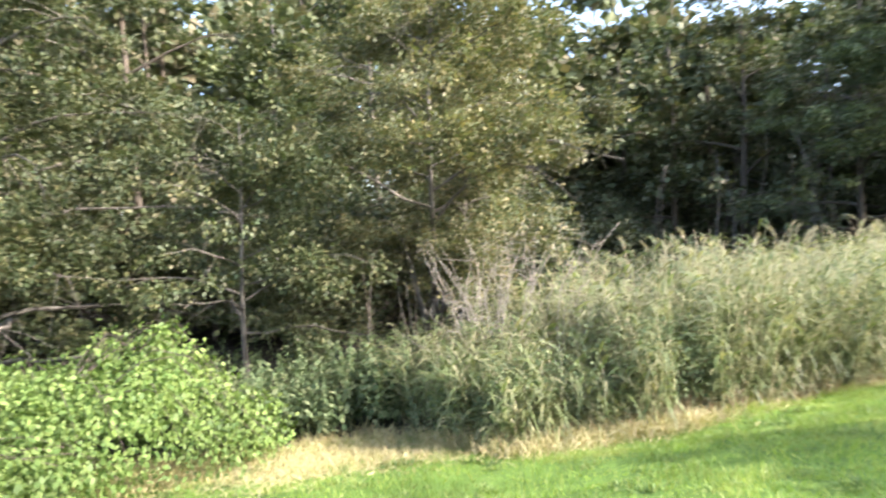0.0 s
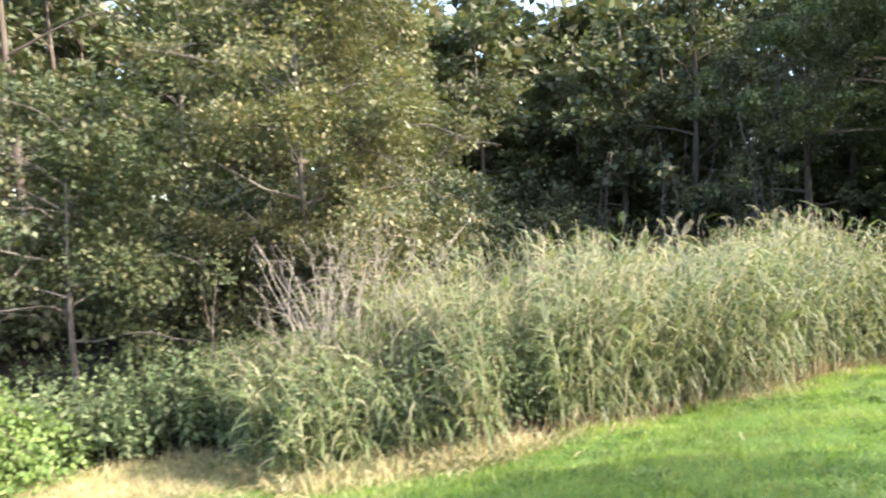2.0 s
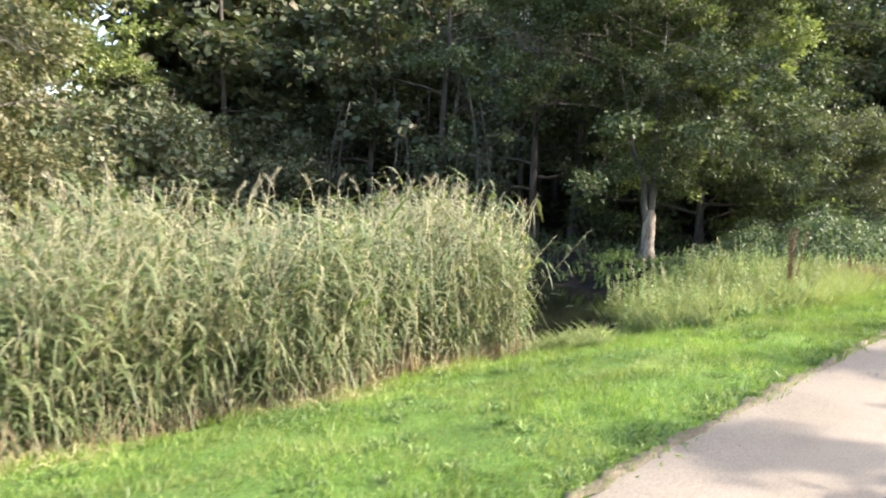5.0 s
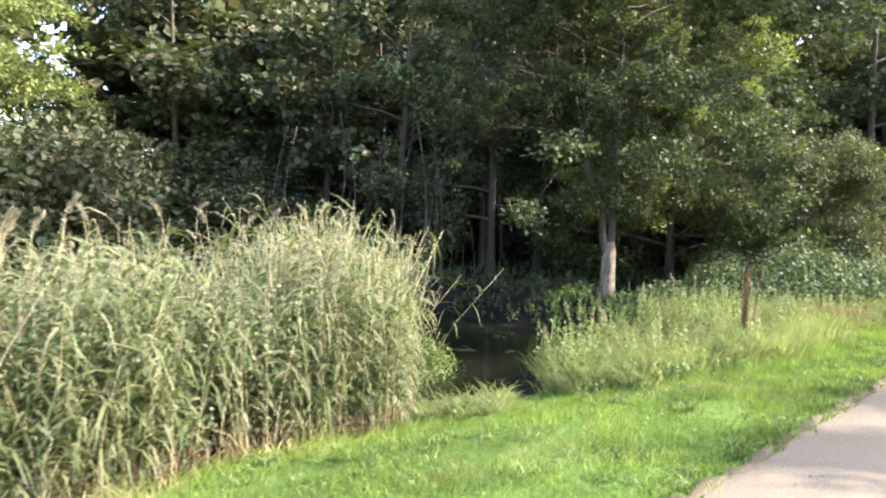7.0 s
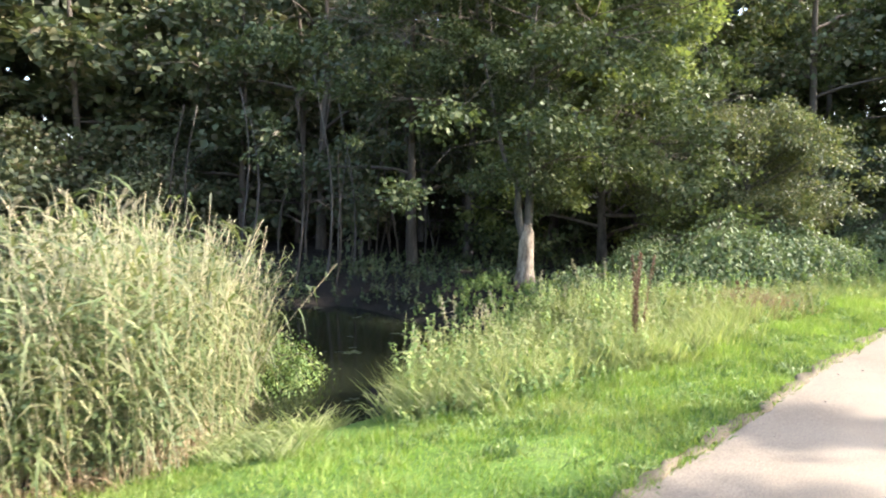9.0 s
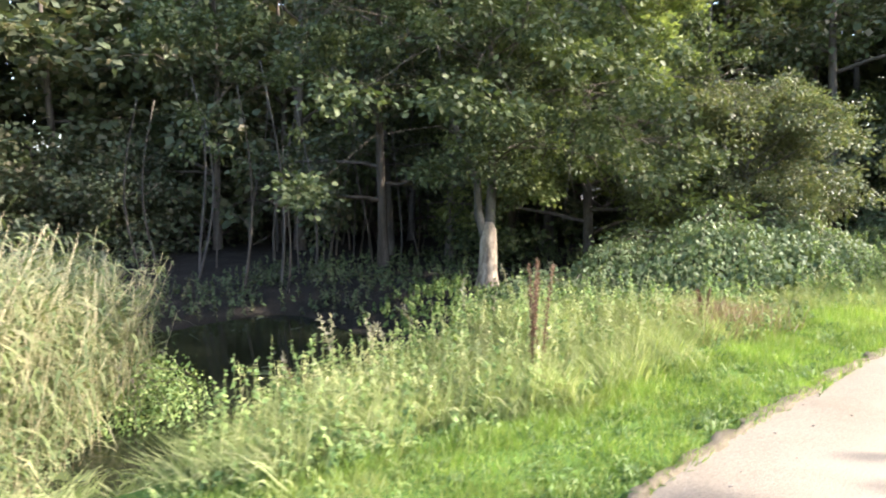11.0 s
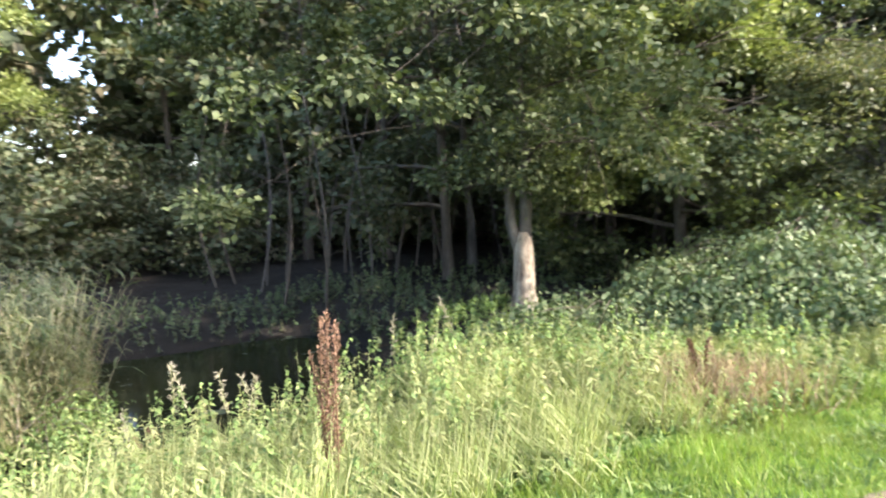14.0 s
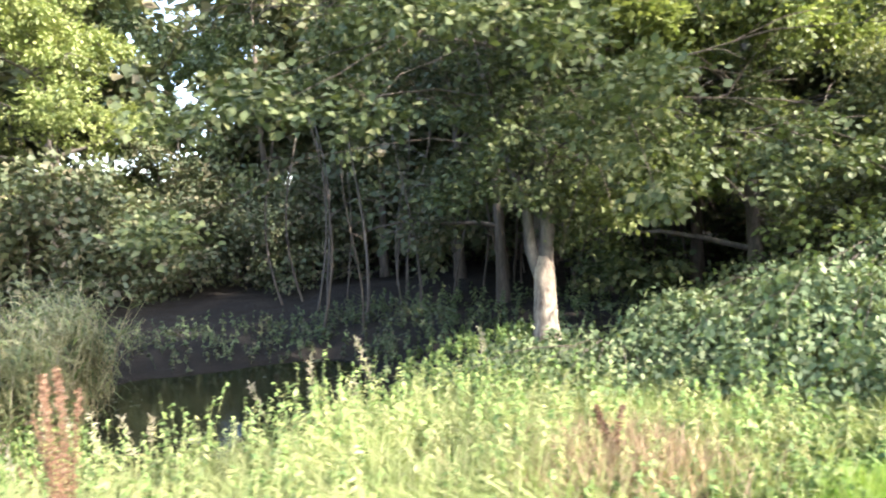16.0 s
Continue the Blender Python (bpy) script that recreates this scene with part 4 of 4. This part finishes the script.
    stuff("bank_weeds", join([st, lf]), M_NETTLE, "leafy yellow-green weeds on the bank below the oak", "weeds")
    # sedge tufts between the reeds and the nettles
    n = 2400
    c = 34
    cu = rng.uniform(11.2, 13.4, c)
    cv = 3.95 + (cu - 11.5) * 0.9 + rng.uniform(0, 1.2, c)
    i = rng.integers(0, c, n)
    u, v = cu[i] + rng.normal(size=n) * 0.06, cv[i] + rng.normal(size=n) * 0.06
    az = rng.uniform(0, 6.283, n)
    D = np.stack([np.cos(az) * 0.6, np.sin(az) * 0.6, np.ones(n)], 1)
    stuff("sedge", strips(place(u, v, -0.01), D, np.stack([-np.sin(az), np.cos(az), 0.2 + 0 * az], 1), rng.uniform(0.15, 0.55, n), 0.005, [(0, 1), (0.5, 0.85), (1, 0)], rng.uniform(0.3, 0.9, n)), M_LONGGRASS, "arching sedge tufts beside the ditch water", "sedge")
    # shaded growth under the alders and on the wood floor
    n = 2200
    u = rng.uniform(-6, 28, n)
    v = 8.6 + rng.uniform(0, 6, n)
    keep = ((u < 8) & (v > 9.4)) | (u > 15.5) | (v > 12.2)
    u, v = u[keep], v[keep]
    keep = ground_z(u, v) > -0.99
    u, v = u[keep], v[keep]
    st, lf = weeds(rng, u, v, rng.uniform(0.15, 0.45, len(u)), 12, 0.08)
    stuff("shade_plants", join([st, lf]), M_BRAMBLE, "dark leafy undergrowth on the shaded wood floor", "undergrowth")
    n = 420
    u = rng.uniform(11.5, 19.5, n)
    v = rng.uniform(9.6, 13.5, n)
    keep = ground_z(u, v) > -1.04
    u, v = u[keep], v[keep]
    st, lf = weeds(rng, u, v, rng.uniform(0.15, 0.5, len(u)), 14, 0.075)
    stuff("bank_plants", join([st, lf]), M_WOOD_LEAF, "dark ferny growth along the shaded far bank", "undergrowth")
    n = 2600
    u, v = 17.9 + rng.normal(size=n) * 0.3, 3.25 + rng.normal(size=n) * 0.25
    D = rng.normal(size=(n, 3)) * 0.35 + np.array([0, 0, 1.0])
    D[:, 2] = np.abs(D[:, 2]) + 0.2
    stuff("brown_weeds", strips(place(u, v, -0.01), D, rnd_dirs(rng, n), rng.uniform(0.2, 0.55, n), 0.004, [(0, 1), (0.5, 0.8), (1, 0)], 0.3), M_BROWNWEED, "patch of brown withered weeds in the nettles", "weeds")
    n = 420
    u = rng.uniform(0.6, 3.5, n)
    v = 7.6 + rng.uniform(0, 1.9, n)
    st, lf = weeds(rng, u, v, rng.uniform(0.5, 1.15, n), 26, 0.085)
    stuff("ditch_weeds", join([st, lf]), M_BRAMBLE, "dark green weeds in the gap beside the reeds", "weeds")


def mound(name, label, cu, cv, ru, rv, top, n, size, leafm, seed, canes=60):
    """A heap of leaves over arching canes."""
    rng = np.random.default_rng(seed)
    ob = thing(name, label, "bramble", place(cu, cv))
    org = place(cu, cv)

    def surf(a, b):
        r2 = a * a + b * b
        h = top * np.sqrt(np.clip(1 - r2, 0, 1)) * (0.95 + 0.3 * wob(a * ru + cu, b * rv + cv, 2.3) + 0.16 * wob(a * ru + cu, b * rv + cv, 5.3))
        q = place(cu + a * ru, cv + b * rv)
        q[..., 2] += h
        return q - org

    r = np.sqrt(rng.uniform(0, 1, n)) * 1.02
    az = rng.uniform(0, 6.283, n)
    a, b = r * np.cos(az), r * np.sin(az)
    P = surf(a, b)
    e = 0.03
    du, dv = surf(a + e, b) - P, surf(a, b + e) - P
    N = unit(np.cross(du, dv))
    N = np.where(N[:, 2:3] < 0, -N, N)
    P = P + N * rng.normal(size=(n, 1)) * 0.09 - N * (rng.uniform(0, 1, (n, 1)) ** 2) * 0.35
    D = np.cross(N, rnd_dirs(rng, n)) + N * rng.normal(size=(n, 1)) * 0.3 + np.array([0, 0, -0.25])
    L = size * rng.uniform(0.6, 1.25, n)
    part("leaves", strips(P, D, N + rng.normal(size=(n, 3)) * 0.6, L, L * 0.36, [(0, 0.35), (0.45, 1.0), (1, 0)], 0.25), leafm, ob)
    paths = []
    for i in range(canes):
        az = rng.uniform(0, 6.283)
        t = np.linspace(0.15, rng.uniform(0.8, 1.05), 6)
        q = surf(t * math.cos(az + 0.5) * 0.95, t * math.sin(az + 0.5) * 0.95)
        q[:, 2] += 0.16 * np.sin(np.linspace(0, 3.14, 6)) * rng.uniform(-0.6, 1)
        paths.append(q)
    tagged(part("cane_tangle", tubes(np.array(paths), np.tile(np.linspace(0.006, 0.003, 6), (canes, 1)), 4), M_BARK, ob), kind="stuff")
    return ob


def build_mounds():
    mound("bramble_bush", "big rounded mound of dark green bramble", 22.8, 5.2, 3.6, 2.3, 1.02, 46000, 0.066, M_BRAMBLE, 31)
    mound("bramble_bush", "low bramble spreading below the oak", 19.6, 6.0, 2.2, 1.4, 0.34, 12000, 0.062, M_BRAMBLE, 32, 30)
    mound("bramble_bush", "dark bramble at the bend of the path", 29.0, 3.6, 2.6, 1.6, 1.1, 9000, 0.09, M_BRAMBLE, 33, 40)
    mound("vine_heap", "bright green leafy vine heaped by the alders", -0.7, 7.9, 2.5, 1.6, 1.3, 27000, 0.055, M_HOP, 34, 40)
    mound("vine_heap", "bright green vine spreading to the verge", -2.9, 6.5, 3.0, 1.7, 0.95, 22000, 0.055, M_HOP, 35, 40)
    mound("weed_clump", "pale leafy weeds at the end of the reeds", 13.55, 7.8, 0.8, 1.0, 0.7, 7000, 0.042, M_NETTLE, 36, 30)


def build_dock(u, v, h, seed, stalks):
    rng = np.random.default_rng(seed)
    ob = thing("dock_plant", "rust-brown dried dock seed stalks in the nettles", "dock", place(u, v, -0.02))
    for i in range(stalks):
        s = np.linspace(0, 1, 6)
        l = rng.normal(size=2) * 0.09
        hh = h * rng.uniform(0.75, 1.0)
        p = np.stack([l[0] * s + 0.02 * np.sin(s * 4 + i), l[1] * s, s * hh], 1)
        stem = part("stalk", tubes(p[None], (0.006 * (1 - 0.6 * s))[None], 5), M_DOCK, ob)
        n = 300
        q = rng.uniform(0.3, 1.0, n)
        B = np.stack([np.interp(q, s, p[:, c]) for c in range(3)], 1)
        D = rnd_dirs(rng, n)
        B += D * 0.03 * rng.uniform(0, 1, (n, 1)) * (1.3 - q)[:, None]
        part("seed_head", kites(B, D + np.array([0, 0, 0.4]), rnd_dirs(rng, n), rng.uniform(0.01, 0.025, n), 0.006), M_DOCK, stem, "rust-red clustered seeds")


def build_small():
    build_dock(15.1, 3.35, 1.08, 51, 6)
    build_dock(17.9, 3.3, 0.5, 52, 3)
    build_dock(14.4, 5.6, 0.6, 53, 2)
    rng = np.random.default_rng(61)
    # pale dead sticks at the end of the reeds
    for i in range(9):
        u, v = 13.2 + rng.uniform(-0.5, 0.5), 8.0 + rng.uniform(-0.6, 0.7)
        s = np.linspace(0, 1, 5)
        h = rng.uniform(1.2, 1.9)
        a = rng.uniform(-0.6, 0.9)
        p = np.stack([a * s * h * 0.6, rng.uniform(-0.3, 0.1) * s, s * h * (1 - 0.2 * s)], 1)
        ob = thing("dead_stick", "pale dry stick leaning out of the reeds", "stick", place(u, v, -0.03), "dead sticks by the ditch")
        part("stick", tubes(p[None], (0.009 * (1 - 0.7 * s))[None], 5), M_TWIG, ob)
        tw = [np.linspace(p[2], p[2] + np.array([0.25 * math.copysign(1, a), 0.1, 0.22]), 3), np.linspace(p[3], p[3] + np.array([-0.15, 0.05, 0.25]), 3)]
        for q in tw:
            part("twig", tubes(q[None], np.array([[0.005, 0.004, 0.002]]), 4), M_TWIG, ob)
    # grey tangle of dead twigs between the alder and the reeds
    ob = thing("dead_shrub", "grey tangle of dead twigs beside the reeds", "shrub", place(4.5, 7.3, -0.03))
    for i in range(80):
        s = np.linspace(0, 1, 8)
        a = rng.uniform(0, 6.283)
        h, r = rng.uniform(1.5, 3.4), rng.uniform(0.3, 1.3)
        w = rng.uniform(0.03, 0.12)
        p = np.stack([np.cos(a) * r * s + w * np.sin(s * 9 + i), np.sin(a) * r * s + w * np.cos(s * 8 + i) - w * math.cos(i), h * s * (1.3 - 0.45 * s)], 1)
        p[:, :2] += rng.normal(size=2) * 0.25
        p[0, 2] = 0
        limb = part("branch", tubes(p[None], (0.009 * (1.1 - 0.85 * s))[None], 4), M_TWIG, ob)
        for j in (3, 4, 5, 6):
            e = p[j] + rng.normal(size=3) * np.array([0.2, 0.2, 0.16])
            m = (p[j] + e) / 2 + rng.normal(size=3) * 0.06
            part("twig", tubes(np.array([[p[j], m, e]]), np.array([[0.004, 0.003, 0.0015]]), 3), M_TWIG, limb)
    # willowherb gone to seed along the back of the nettles
    for i in range(11):
        u = rng.uniform(14.2, 18.6)
        v = 5.3 + rng.uniform(-0.3, 0.5)
        ob = thing("seed_stalk", "pale willowherb stalk gone to seed", "willowherb", place(u, v, -0.02), "seed stalks behind the nettles")
        s = np.linspace(0, 1, 5)
        h = rng.uniform(0.6, 0.95)
        a = rng.uniform(-0.35, 0.1)
        p = np.stack([a * s ** 1.4 * h, 0.05 * s, s * h], 1)
        part("stem", tubes(p[None], (0.005 * (1 - 0.6 * s))[None], 4), M_STEM, ob)
        n = 60
        q = rng.uniform(0.6, 1.0, n)
        B = np.stack([np.interp(q, s, p[:, c]) for c in range(3)], 1)
        part("seed_head", kites(B, rnd_dirs(rng, n) + np.array([a, 0, 0.5]), rnd_dirs(rng, n), rng.uniform(0.03, 0.06, n), 0.004), M_PLUME, ob, "fluffy pale seeds")
        n = 16
        q = rng.uniform(0.1, 0.7, n)
        B = np.stack([np.interp(q, s, p[:, c]) for c in range(3)], 1)
        part("leaves", kites(B, rnd_dirs(rng, n) * np.array([1, 1, 0.4]), np.tile([0, 0, 1.0], (n, 1)), 0.09, 0.014), M_NETTLE, ob)
    # pebbles on the path
    for i in range(46):
        u = rng.uniform(2, 22)
        v = float(edge(u)) - abs(rng.normal()) * 0.35 - 0.05
        bm = bmesh.new()
        bmesh.ops.create_icosphere(bm, subdivisions=1, radius=rng.uniform(0.004, 0.009))
        for w in bm.verts:
            w.co.x *= 1.4
            w.co.z *= 0.6
            w.co *= rng.uniform(0.85, 1.15)
        me = bpy.data.meshes.new("pebble")
        bm.to_mesh(me)
        bm.free()
        me.materials.append(M_STONE)
        ob = new("pebble", me)
        x, y = xy(u, v)
        ob.location = (x, y, 0.011)
        ob.rotation_euler[2] = rng.uniform(0, 6)
        tagged(ob, "small pale pebble lying on the gravel path", "pebble", "pebbles on the path")


build_reeds()
build_reed_plumes()
build_verge()
build_nettles()
build_mounds()
build_small()
